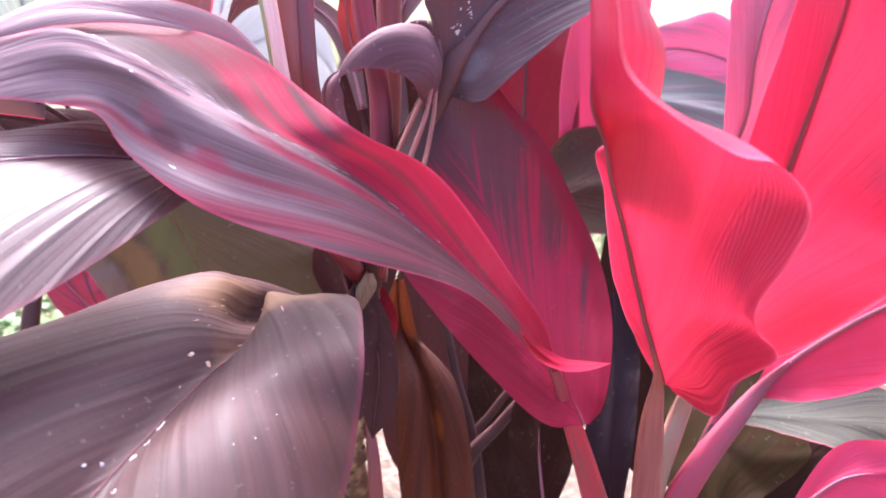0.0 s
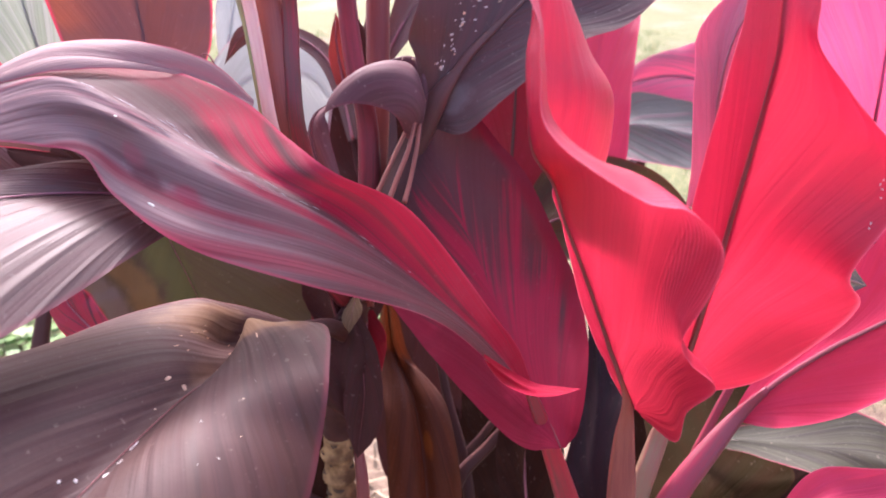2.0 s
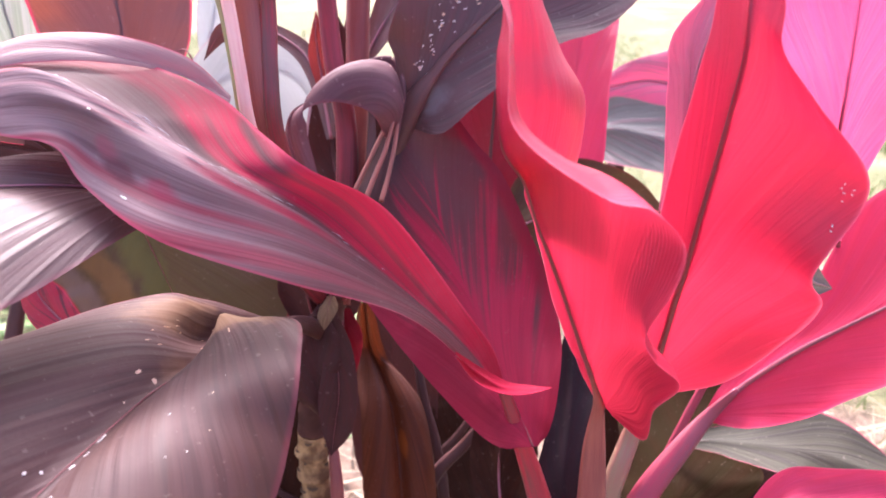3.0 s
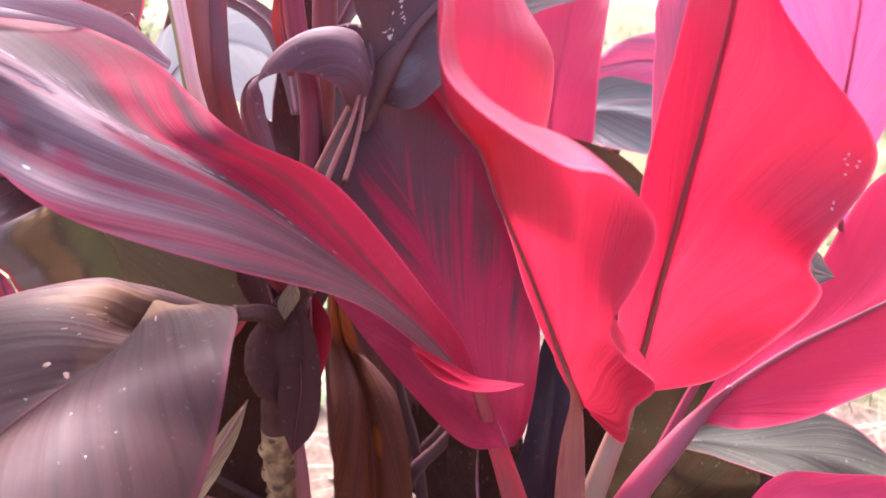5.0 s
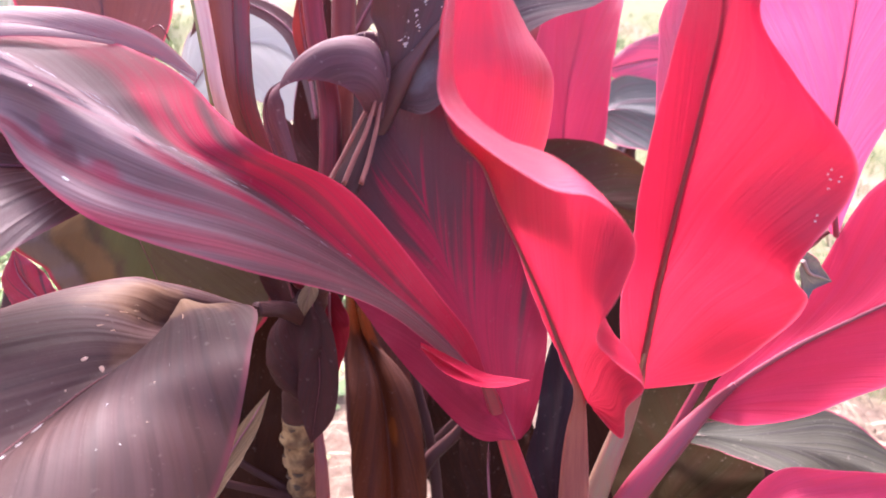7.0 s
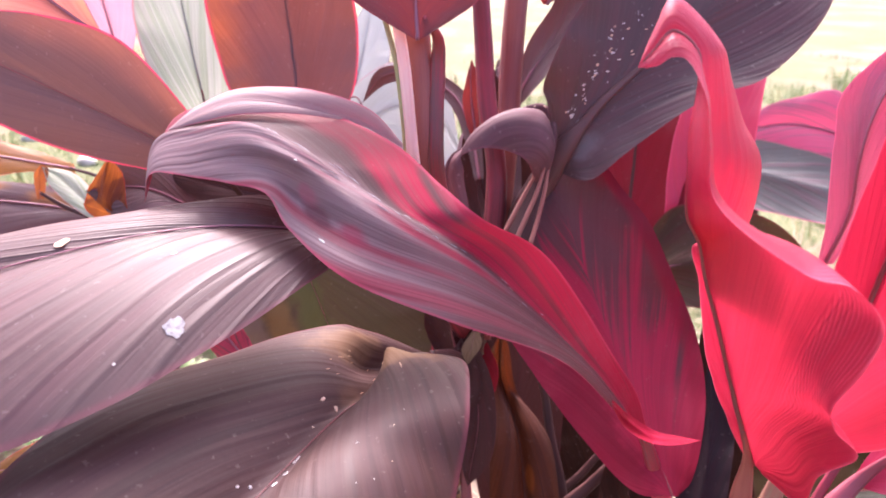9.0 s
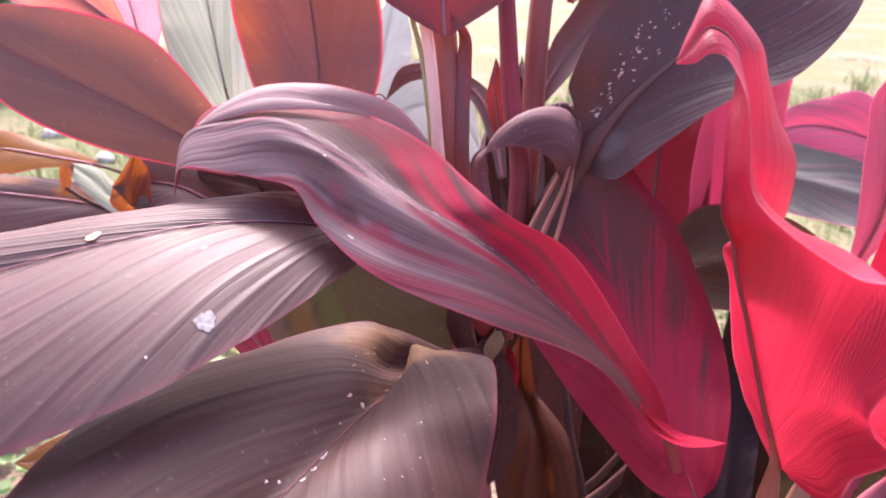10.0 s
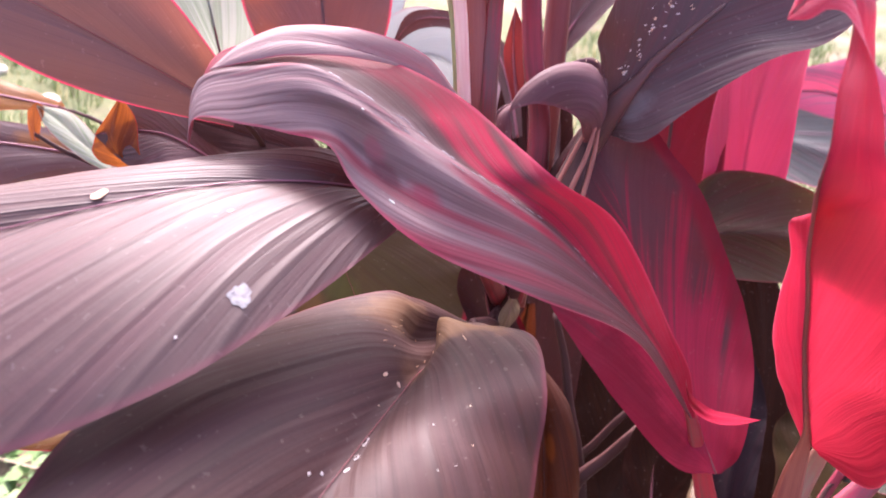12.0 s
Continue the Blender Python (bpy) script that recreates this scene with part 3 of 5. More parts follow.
def fleck(blade, v, u, size, material, stretch=1.0, turn=0.0, seed=0, name="scar", points=9, rise=0.0008, hole=0.0):
    """A small dry scar lying on a blade at v along it and u across it (-1 to 1)."""
    g = GRIDS[blade.name]
    fi, fj = v * (len(g) - 1), (0.5 + 0.5 * u) * (len(g[0]) - 1)
    i, j = min(int(fi), len(g) - 2), min(int(fj), len(g[0]) - 2)
    a, b = fi - i, fj - j
    at = (g[i, j] * (1 - a) + g[i + 1, j] * a) * (1 - b) + (g[i, j + 1] * (1 - a) + g[i + 1, j + 1] * a) * b
    x, y = Vector(g[i + 1, j] - g[i, j]).normalized(), Vector(g[i, j + 1] - g[i, j])
    nor = x.cross(y).normalized()
    if nor.dot(Vector((0, -0.8, 0.6))) < 0:
        nor = -nor
    y = nor.cross(x)
    rng = random.Random(seed)
    c, s = math.cos(turn), math.sin(turn)
    ring = []
    for k in range(points):
        ang = 6.283 * k / points
        r = size * (rng.uniform(0.68, 1.12) if points < 12 else 0.9 + 0.10 * math.sin(3 * ang + seed) + 0.07 * math.sin(7 * ang + 2 * seed) + rng.uniform(-0.05, 0.05))
        px, py = r * stretch * math.cos(ang), r * math.sin(ang)
        ring.append(Vector(at) + x * (px * c - py * s) + y * (px * s + py * c))
    if hole:
        inner = [Vector(at) + (p - Vector(at)) * hole for p in ring]
        verts = [tuple(p + nor * 0.0002) for p in ring] + [tuple(p + nor * 0.0005) for p in inner]
        faces = [(k, (k + 1) % points, points + (k + 1) % points, points + k) for k in range(points)]
        return part(name, mesh_of(name, verts, faces, material), blade)
    verts = [tuple(p + nor * 0.0003) for p in ring] + [tuple(Vector(at) + nor * rise)]
    faces = [(k, (k + 1) % points, points) for k in range(points)]
    return part(name, mesh_of(name, verts, faces, material), blade)


def leaf(plant, rows, material, label, rib=RIB_MAUVE, rib_size=0.0016, bow=(0.06, 0.06), ripple=0.0012, seed=0, along=56, half=9, folds=()):
    verts, faces, uvs, mid = leaf_shape(rows, along, half, bow, ripple, seed, folds)
    blade = part("leaf", mesh_of("leaf", verts, faces, material, uvs), plant, label)
    GRIDS[blade.name] = np.array(verts).reshape(along, 2 * half + 1, 3)
    n = len(mid) - 3
    part("midrib", tube_mesh("midrib", mid[:n], [rib_size * (1 - 0.85 * i / n) for i in range(n)], rib, 6), blade)
    return blade


def stalk(parent, rows, material, label, channel=0.35, count=26, flat=0.75):
    r = np.array(rows, float) / 1000
    c = spline(r, count)
    return part("petiole", tube_mesh("petiole", c[:, :3], c[:, 3], material, 12, channel, flat), parent, label)


# leaf control rows, in millimetres: midrib point, way to the left margin, way to the right margin
MAIN_STRIPED = [
    (80, 425, 635, -3, -4, 4, 3, 1, 0),
    (51, 409, 684, -11, -23, 13, 20, 15, -11),
    (21, 387, 729, -13, -31, 14, 27, 28, -16),
    (-37, 355, 798, -13, -35, -17, 36, 33, -3),
    (-83, 338, 834, -22, -33, -25, 41, 23, -5),
    (-125, 347, 855, -17, -32, -23, 57, 26, -11),
    (-149, 345, 871, -10, -20, -22, 49, 58, -14),
    (-177, 350, 881, -5, -22, -28, 23, 70, -7),
    (-210, 353, 876, 5, -22, -22, 7, 54, 4),
    (-234, 348, 868, 4, -17, -14, -3, 28, 7),
    (-233, 325, 838, 0, 0, 0, 0, 0, 0),
]
UPTURNED = [
    (-108, 443, 847, -1, 4, 2, 0, -4, -2),
    (-132, 427, 866, 2, 8, 9, 0, -1, -1),
    (-166, 403, 881, 0, 12, 9, 1, -5, -4),
    (-200, 394, 885, -5, 12, 5, 3, -8, -7),
    (-220, 378, 880, -4, 8, 3, 3, -4, -5),
    (-234, 361, 872, 0, 0, 0, 0, 0, 0),
]
BACK_STRIPED = [
    (104, 413, 597, -4, -1, 0, 4, 1, 0),
    (88, 438, 624, -17, -28, -22, 29, -24, -2),
    (64, 474, 664, -40, -39, -26, 60, -24, -2),
    (43, 504, 703, -49, -51, -37, 75, -18, -7),
    (21, 530, 746, -56, -54, -44, 79, -21, -14),
    (1, 554, 784, -36, -54, -37, 77, -16, -15),
    (-6, 575, 810, -25, -43, -27, 61, -15, -19),
    (14, 598, 829, 0, 0, 0, 0, 0, 0),
]
BROAD_DARK = [
    (-124, 362, 807, -3, 1, 4, 3, -2, -5),
    (-151, 343, 822, -10, 16, 12, 26, -20, -15),
    (-180, 322, 830, -10, 23, 9, 38, -43, -27),
    (-212, 304, 831, -14, 23, 5, 46, -71, -34),
    (-246, 281, 828, -24, 24, 3, 52, -79, -41),
    (-285, 260, 820, -34, 25, 5, 55, -80, -44),
    (-329, 241, 807, -50, 25, 9, 52, -81, -44),
    (-381, 224, 789, -48, 27, 12, 48, -69, -40),
    (-450, 209, 756, -33, 10, 8, 47, -47, -19),
    (-509, 191, 715, 0, 0, 0, 0, 0, 0),
]
LOW_DARK = [
    (-84, 433, 686, -3, 0, 2, 3, 1, 1),
    (-100, 376, 697, -21, 16, 32, 28, -26, 45),
    (-108, 326, 720, -36, 39, 25, 61, 6, 30),
    (-112, 286, 735, -75, 32, 14, 73, 7, 9),
    (-124, 243, 736, -102, 12, 22, 84, 28, -12),
    (-136, 206, 733, -97, 2, 27, 93, 38, -26),
    (-151, 176, 721, -85, -4, 34, 97, 35, -27),
    (-166, 156, 698, -75, -7, 45, 85, 26, -19),
    (-183, 146, 671, -51, -4, 31, 66, 17, -10),
    (-200, 135, 643, 0, 0, 0, 0, 0, 0),
]
SPOTTED_DARK = [
    (-4, 559, 805, -4, 1, 3, 8, -3, -5),
    (9, 564, 830, -20, -4, 23, 20, -20, -29),
    (29, 573, 855, -45, -16, 18, 34, -21, -24),
    (59, 585, 883, -66, -19, 19, 53, -16, -18),
    (92, 602, 911, -84, -21, 20, 67, -18, -29),
    (130, 622, 942, -96, -16, 23, 69, -10, -23),
    (170, 648, 973, -78, -15, 19, 48, -8, -12),
    (218, 669, 1005, 0, 0, 0, 0, 0, 0),
]
SMALL_CURLED = [
    (-10, 547, 794, 2, 4, 0, -6, -8, 0),
    (-6, 556, 828, 3, 7, 5, -18, -34, -10),
    (-17, 565, 851, 3, 7, 4, -21, -45, -24),
    (-42, 553, 847, 3, 6, 3, -16, -42, -16),
    (-68, 525, 831, 1, 3, 1, -7, -17, -6),
    (-84, 512, 822, -1, 1, 1, 11, -6, -7),
    (-85, 503, 804, -4, 1, 0, 13, 3, -2),
    (-76, 495, 776, -5, 1, 0, 12, 3, -2),
]
WAVY_RED = [
    (145, 389, 654, -4, 1, 2, 5, -6, -2),
    (133, 381, 683, -4, 18, -8, 25, -43, -14),
    (128, 378, 696, -3, 26, -12, 21, -71, 19),
    (122, 374, 710, -3, 33, -15, 22, -107, 50),
    (116, 369, 726, -2, 35, -18, 11, -112, 55),
    (107, 362, 749, -1, 39, -22, 8, -123, 55),
    (93, 345, 784, 0, 36, -17, 28, -110, 43),
    (80, 332, 815, 2, 25, -13, 43, -96, 30),
    (71, 320, 840, 4, 33, -14, 36, -86, 21),
    (58, 295, 863, 40, 56, -32, 31, -64, 3),
]
WAVY_RED_TIP = [
    (54, 286, 884, 49, 68, -13, 3, -45, 3),
    (53, 292, 904, 35, 56, -7, 2, -32, 2),
    (55, 299, 919, 20, 32, 0, 0, -19, 0),
    (53, 305, 935, 12, 14, 2, -4, -10, -4),
    (42, 307, 943, 1, 12, 13, 0, -9, -10),
    (34, 302, 935, 0, 6, 8, 2, -4, -6),
    (28, 298, 928, 0, 0, 0, 0, 0, 0),
]
BROAD_RED = [
    (198, 457, 618, -4, 1, 1, 5, -1, -2),
    (185, 411, 686, -9, 21, -24, 43, -8, -20),
    (174, 373, 745, -16, 15, -13, 59, -25, -9),
    (168, 349, 784, -14, 17, -5, 59, -36, -5),
    (167, 340, 819, -15, 18, -1, 45, -38, -16),
    (167, 334, 849, -15, 18, 3, 60, -30, -12),
    (167, 329, 878, -13, 19, 1, 57, -23, -21),
    (167, 326, 902, -11, 21, 2, 29, -16, -16),
    (166, 328, 923, -8, 21, 3, 13, -12, -16),
    (167, 335, 942, -6, 13, 4, 11, -12, -14),
    (169, 344, 961, 0, 0, 0, 0, 0, 0),
]
CURLED_MARGIN = [
    (192, 472, 769, -5, -1, -2, 6, 1, 2),
    (195, 460, 813, -11, 5, -12, 17, 4, 7),
    (191, 456, 853, -13, 14, 8, 20, 5, 10),
    (195, 460, 884, -18, 13, 4, 21, 5, 10),
    (205, 462, 911, -13, 11, 2, 17, 5, 9),
    (220, 466, 943, 0, 0, 0, 0, 0, 0),
]
UPPER_PINK = [
    (275, 393, 780, -3, 0, 0, 2, 1, 2),
    (261, 394, 829, -25, 6, 13, 19, -1, -4),
    (255, 394, 875, -44, 1, 4, 38, 3, -8),
    (252, 398, 918, -55, -8, -1, 54, 3, -9),
    (253, 411, 958, -36, 1, 4, 33, 1, 1),
    (256, 427, 990, 0, 0, 0, 0, 0, 0),
]
SIDE_PINK = [
    (257, 470, 585, -3, 2, 4, 3, -2, -4),
    (277, 469, 616, -7, 12, 2, 2, -22, -23),
    (298, 448, 663, -5, 25, 5, 6, -29, -37),
    (316, 424, 703, -13, 31, 19, 4, -29, -38),
    (338, 407, 737, -17, 45, 48, 0, -30, -40),
    (362, 400, 765, -6, 44, 46, 9, -19, -40),
    (398, 411, 786, -4, 22, 24, 5, -13, -27),
    (430, 422, 808, 0, 0, 0, 0, 0, 0),
]
GREY_GREEN = [
    (259, 529, 512, 0, 2, 5, 0, -2, -5),
    (296, 498, 535, 22, 17, 12, -8, -13, -4),
    (351, 464, 554, 17, 32, 20, -31, -17, -10),
    (394, 443, 553, 14, 15, 7, -30, -20, -17),
    (434, 420, 550, 0, 0, 0, 0, 0, 0),
]
LOWER_OLIVE = [
    (242, 456, 452, -10, 0, 0, 10, 0, 0),
    (255, 493, 482, -53, 3, -14, 67, -12, 16),
    (270, 536, 500, -59, 6, -6, 60, -26, 11),
    (279, 580, 523, -59, 8, -3, 63, -8, 3),
    (288, 619, 557, 0, 0, 0, 0, 0, 0),
]
LOW_PINK = [
    (259, 392, 526, -2, 2, 4, 2, -2, -4),
    (293, 395, 565, -4, 14, 17, 3, -16, -21),
    (336, 390, 573, -3, 15, 19, 3, -21, -31),
    (388, 383, 579, -2, 13, 16, 2, -17, -24),
    (443, 378, 578, 0, 0, 0, 0, 0, 0),
]
DEEP_RED = [
    (74, 631, 689, -8, 0, 0, 8, 0, 0),
    (74, 652, 734, -29, -12, -2, 47, -12, -7),
    (77, 682, 776, -43, -12, -3, 51, -7, 2),
    (80, 715, 825, -41, -13, -3, 46, -5, 7),
    (88, 747, 871, -26, -13, -4, 32, 3, 5),
    (100, 780, 917, 0, 0, 0, 0, 0, 0),
]
MID_PINK = [
    (147, 630, 657, -11, 0, 0, 11, 0, 0),
    (146, 642, 705, -35, -2, -1, 32, 1, 1),
    (147, 663, 749, -40, -14, -3, 40, 0, -3),
    (150, 684, 792, -40, -10, 6, 41, 7, 11),
    (160, 716, 834, -38, -7, 10, 38, 6, 11),
    (172, 751, 883, -29, -7, 10, 31, -1, -4),
    (188, 784, 928, 0, 0, 0, 0, 0, 0),
]
FAR_STRIPED = [
    (199, 845, 716, 0, 2, 4, 0, -2, -4),
    (232, 842, 729, -1, 26, 33, -5, -27, -34),
    (277, 830, 725, 6, 28, 35, -6, -27, -34),
    (328, 816, 717, 10, 25, 30, -7, -26, -31),
    (404, 800, 700, 4, 21, 21, -6, -12, -24),
    (471, 793, 682, 0, 0, 0, 0, 0, 0),
]
OLIVE_ARC = [
    (69, 599, 667, 0, 2, 5, 0, -1, -3),
    (114, 615, 697, -7, 27, 44, 2, -19, -32),
    (171, 619, 703, -10, 29, 48, 2, -22, -38),
    (217, 612, 697, -1, 24, 38, 1, -16, -26),
    (263, 603, 687, 0, 0, 0, 0, 0, 0),
]
GREY_TIP = [
    (266, 403, 757, 1, 3, 6, -1, -4, -8),
    (273, 405, 748, 3, 4, 9, -2, -7, -15),
    (282, 408, 744, 2, 2, 4, -3, -3, -7),
    (290, 409, 741, 0, 0, 0, 0, 0, 0),
]
BACKLIT_BROWN = [
    (-279, 496, 806, -1, 3, 8, -1, -4, -9),
    (-312, 478, 831, 21, 13, 21, -16, -11, -19),
    (-356, 459, 862, 22, 23, 45, -14, -16, -32),
    (-401, 440, 891, 19, 23, 35, -7, -16, -36),
    (-431, 430, 910, 11, 16, 20, -8, -12, -26),
    (-456, 427, 914, 7, 12, 12, -8, -7, -13),
    (-461, 426, 914, 8, 11, 9, -5, -6, -13),
    (-465, 425, 914, 0, 0, 0, 0, 0, 0),
]
UPPER_BROWN = [
    (-396, 544, 904, 2, 2, 4, -2, -2, -5),
    (-440, 538, 936, 24, 10, 14, -18, -11, -18),
    (-480, 527, 959, 27, 13, 19, -16, -12, -23),
    (-519, 517, 980, 22, 12, 19, -13, -9, -15),
    (-570, 517, 1006, 0, 0, 0, 0, 0, 0),
]
TALL_BROWN = [
    (-224, 573, 800, -5, -1, 0, 5, 1, 0),
    (-233, 580, 847, -46, -21, -6, 46, 11, 4),
    (-244, 599, 901, -60, -26, -11, 59, 13, 2),
    (-253, 609, 956, -62, -25, -7, 56, 14, 7),
    (-265, 630, 1014, -51, -19, 3, 48, 12, 7),
    (-277, 651, 1072, 0, 0, 0, 0, 0, 0),
]
TALL_GREY = [
    (-334, 616, 778, -5, -1, 0, 5, 1, 0),
    (-344, 617, 834, -31, -17, -2, 33, 6, -2),
    (-363, 638, 895, -45, -17, 5, 34, 10, 7),
    (-379, 658, 954, -34, -17, -1, 34, 7, 1),
    (-395, 680, 1019, -18, -14, -1, 28, 6, 1),
    (-406, 697, 1067, 0, 0, 0, 0, 0, 0),
]
TALL_PINK = [
    (-442, 638, 850, -5, -1, 0, 5, 1, 0),
    (-449, 645, 895, -21, -15, -1, 24, 7, 6),
    (-461, 652, 946, -38, -18, -1, 33, 9, 7),
    (-475, 669, 995, -24, -13, 4, 25, 8, 6),
    (-487, 686, 1044, 0, 0, 0, 0, 0, 0),
]
ORANGE_SIDE = [
    (-558, 692, 730, -1, 2, 5, 1, -2, -5),
    (-594, 663, 746, -9, 11, 12, 2, -10, -10),
    (-630, 633, 761, -7, 12, 17, 8, -16, -25),
    (-666, 616, 759, -2, 13, 22, 2, -12, -23),
    (-687, 600, 752, 1, 11, 14, 2, -9, -12),
    (-694, 586, 747, 0, 0, 0, 0, 0, 0),
]
GREY_SIDE = [
    (-474, 650, 688, -1, 2, 5, -1, -2, -5),
    (-521, 621, 709, -5, 12, 17, -9, -25, -21),
    (-587, 586, 727, -12, 11, 17, 2, -31, -43),
    (-654, 551, 744, -13, 11, 15, 1, -25, -30),
    (-704, 519, 758, -7, 11, 16, 3, -17, -25),
    (-772, 494, 765, 0, 0, 0, 0, 0, 0),
]
FOLDED_PURPLE = [
    (-287, 515, 746, -1, 4, 10, 1, -4, -10),
    (-328, 498, 780, 0, 21, 26, 5, -20, -24),
    (-354, 485, 789, -4, 14, 24, 1, -15, -25),
    (-379, 469, 788, 0, 0, 0, 0, 0, 0),
]
TOP_MAROON = [
    (-104, 477, 915, -5, 0, 2, 5, 2, 2),
    (-107, 485, 939, -38, -17, 0, 44, 0, 3),
    (-111, 497, 969, -68, -33, -2, 68, -4, 3),
    (-117, 516, 1020, -81, -38, -8, 79, -2, 1),
    (-123, 535, 1070, -55, -22, -3, 56, 2, 0),
    (-129, 563, 1122, 0, 0, 0, 0, 0, 0),
]
TOP_MAROON_BEHIND = [
    (-20, 663, 928, -4, -1, 0, 5, 2, 3),
    (-5, 676, 953, -26, -20, -10, 25, 4, -2),
    (7, 695, 994, -49, -26, -12, 39, 8, 1),
    (15, 714, 1039, -43, -20, -2, 37, 8, 1),
    (20, 734, 1085, 0, 0, 0, 0, 0, 0),
]
SLENDER_GREY = [
    (-46, 642, 839, -3, 2, 5, 6, 0, -2),
    (-26, 661, 874, -10, 6, 17, 18, -8, 1),
    (-2, 678, 904, -17, 4, 15, 21, -5, 6),
    (26, 698, 940, -23, 2, 14, 20, -7, 1),
    (59, 719, 975, 0, 0, 0, 0, 0, 0),
]
RED_BUD = [
    (-72, 593, 811, -4, -1, 0, 4, 1, 0),
    (-79, 601, 845, -8, -2, -1, 11, -3, 2),
    (-81, 603, 865, -5, -2, -2, 10, 1, -2),
    (-82, 612, 884, 0, 0, 0, 0, 0, 0),
]
HANGING_BROWN = [
    (-41, 563, 634, -6, 0, 0, 6, 0, 0),
    (-40, 594, 567, -14, -5, 3, 19, -6, -13),
    (-18, 561, 523, -28, -11, 8, 31, 1, 0),
    (-6, 530, 471, -35, -10, 9, 35, -1, -5),
    (0, 502, 411, -35, -10, 10, 33, -1, -5),
    (4, 475, 324, -25, -9, 11, 25, 1, 0),
    (7, 461, 239, 0, 0, 0, 0, 0, 0),
]
HANGING_PURPLE = [
    (-60, 492, 661, -6, 0, 0, 6, 0, 0),
    (-53, 474, 635, -9, -7, -3, 12, 3, 6),
    (-49, 456, 609, -16, -7, -3, 15, 2, 4),
    (-52, 443, 580, -8, -5, 1, 15, 1, 2),
    (-54, 435, 562, 0, 0, 0, 0, 0, 0),
]
HANGING_RED = [
    (-58, 543, 637, -7, 0, 0, 7, 0, 0),
    (-56, 530, 602, -15, -19, 2, 17, 3, 7),
    (-51, 512, 558, 0, 0, 0, 0, 0, 0),
]
OLIVE_BROAD = [
    (-238, 554, 728, -2, -1, -1, 3, 1, 1),
    (-224, 540, 704, -106, -1, -24, 80, 5, 21),
    (-205, 522, 676, -92, 1, -19, 101, 9, 31),
    (-185, 502, 644, -89, 5, -11, 93, 8, 31),
    (-171, 485, 616, -74, 5, -6, 72, 3, 23),
    (-158, 464, 587, 0, 0, 0, 0, 0, 0),
]
LOW_STRIPED = [
    (-229, 457, 629, -4, 3, 6, -4, -3, -6),
    (-251, 463, 644, 6, 4, 8, -9, -6, -12),
    (-272, 471, 662, 13, 4, 8, -12, -6, -13),
    (-288, 478, 679, 14, 4, 7, -13, -4, -7),
    (-293, 486, 697, 0, 0, 0, 0, 0, 0),
]
YELLOWED = [
    (-274, 380, 661, -1, 2, 4, 1, -2, -4),
    (-296, 348, 648, 5, 20, 17, -14, -23, -19),
    (-325, 329, 641, -2, 19, 16, -10, -17, -9),
    (-354, 313, 640, -1, 10, 9, -3, -8, -4),
    (-371, 305, 641, 0, 0, 0, 0, 0, 0),
]
LOW_GREY = [
    (-318, 279, 560, -1, 3, 7, 1, -3, -7),
    (-343, 270, 584, -12, 12, 17, -1, -14, -17),
    (-376, 261, 599, -5, 14, 18, 6, -12, -16),
    (-408, 252, 601, -12, 7, 6, 6, -11, -12),
    (-440, 240, 599, 0, 0, 0, 0, 0, 0),
]
DRY_STRAW = [
    (-127, 378, 544, -6, 1, 2, 6, -1, -2),
    (-110, 393, 574, -9, -1, -2, 11, -5, 0),
    (-91, 407, 602, -5, 1, 2, 7, -1, -2),
    (-78, 423, 623, 0, 0, 0, 0, 0, 0),
]
LOWER_BLUE = [
    (148, 443, 473, -5, 0, 0, 5, 0, 0),
    (142, 465, 522, -24, -5, -9, 21, 5, 9),
    (147, 494, 560, -20, -5, -9, 22, 3, 4),
    (150, 519, 589, -18, -3, -5, 21, 2, 2),
    (150, 552, 635, 0, 0, 0, 0, 0, 0),
]
LOWER_PURPLE = [
    (95, 470, 441, -5, 0, 0, 5, 0, 0),
    (89, 492, 488, -23, -3, -5, 31, 1, 0),
    (90, 520, 524, -26, -3, -5, 32, 1, 0),
    (85, 548, 561, 0, 0, 0, 0, 0, 0),
]
INNER_PURPLE = [
    (-40, 553, 721, -5, 0, 0, 5, 0, 0),
    (-47, 583, 761, -20, -3, -4, 17, 1, 0),
    (-53, 614, 804, -20, -3, -5, 18, 1, 0),
    (-59, 643, 843, -11, 0, 0, 9, 0, 0),
    (-63, 671, 879, 0, 0, 0, 0, 0, 0),
]
INNER_MAUVE = [
    (-74, 595, 741, -5, 0, 0, 5, 0, 0),
    (-82, 608, 769, -12, -3, -5, 13, 1, 2),
    (-86, 621, 797, -9, -1, -2, 11, 1, 2),
    (-90, 644, 822, 0, 0, 0, 0, 0, 0),
]
ARCHING_DARK = [
    (-68, 581, 783, -4, -1, -1, 4, 1, 1),
    (-79, 605, 816, -6, -2, -3, 7, 3, 4),
    (-97, 626, 846, -6, -3, -5, 8, 3, 5),
    (-133, 639, 864, -1, -3, -7, 2, 3, 6),
    (-170, 642, 861, 4, -2, -7, -5, 2, 6),
    (-191, 639, 835, 0, 0, 0, 0, 0, 0),
]
STALK_TOP = [
    (-112, 508, 923, 10.5),
    (-106, 494, 877, 11.0),
    (-100, 483, 823, 11.6),
    (-87, 494, 755, 12.9),
    (-64, 514, 674, 14.9),
]
STALK_TOP_PALE = [
    (-124, 495, 936, 4.1),
    (-115, 482, 898, 4.5),
    (-109, 473, 859, 4.5),
    (-104, 467, 823, 4.6),
    (-95, 479, 760, 4.5),
]
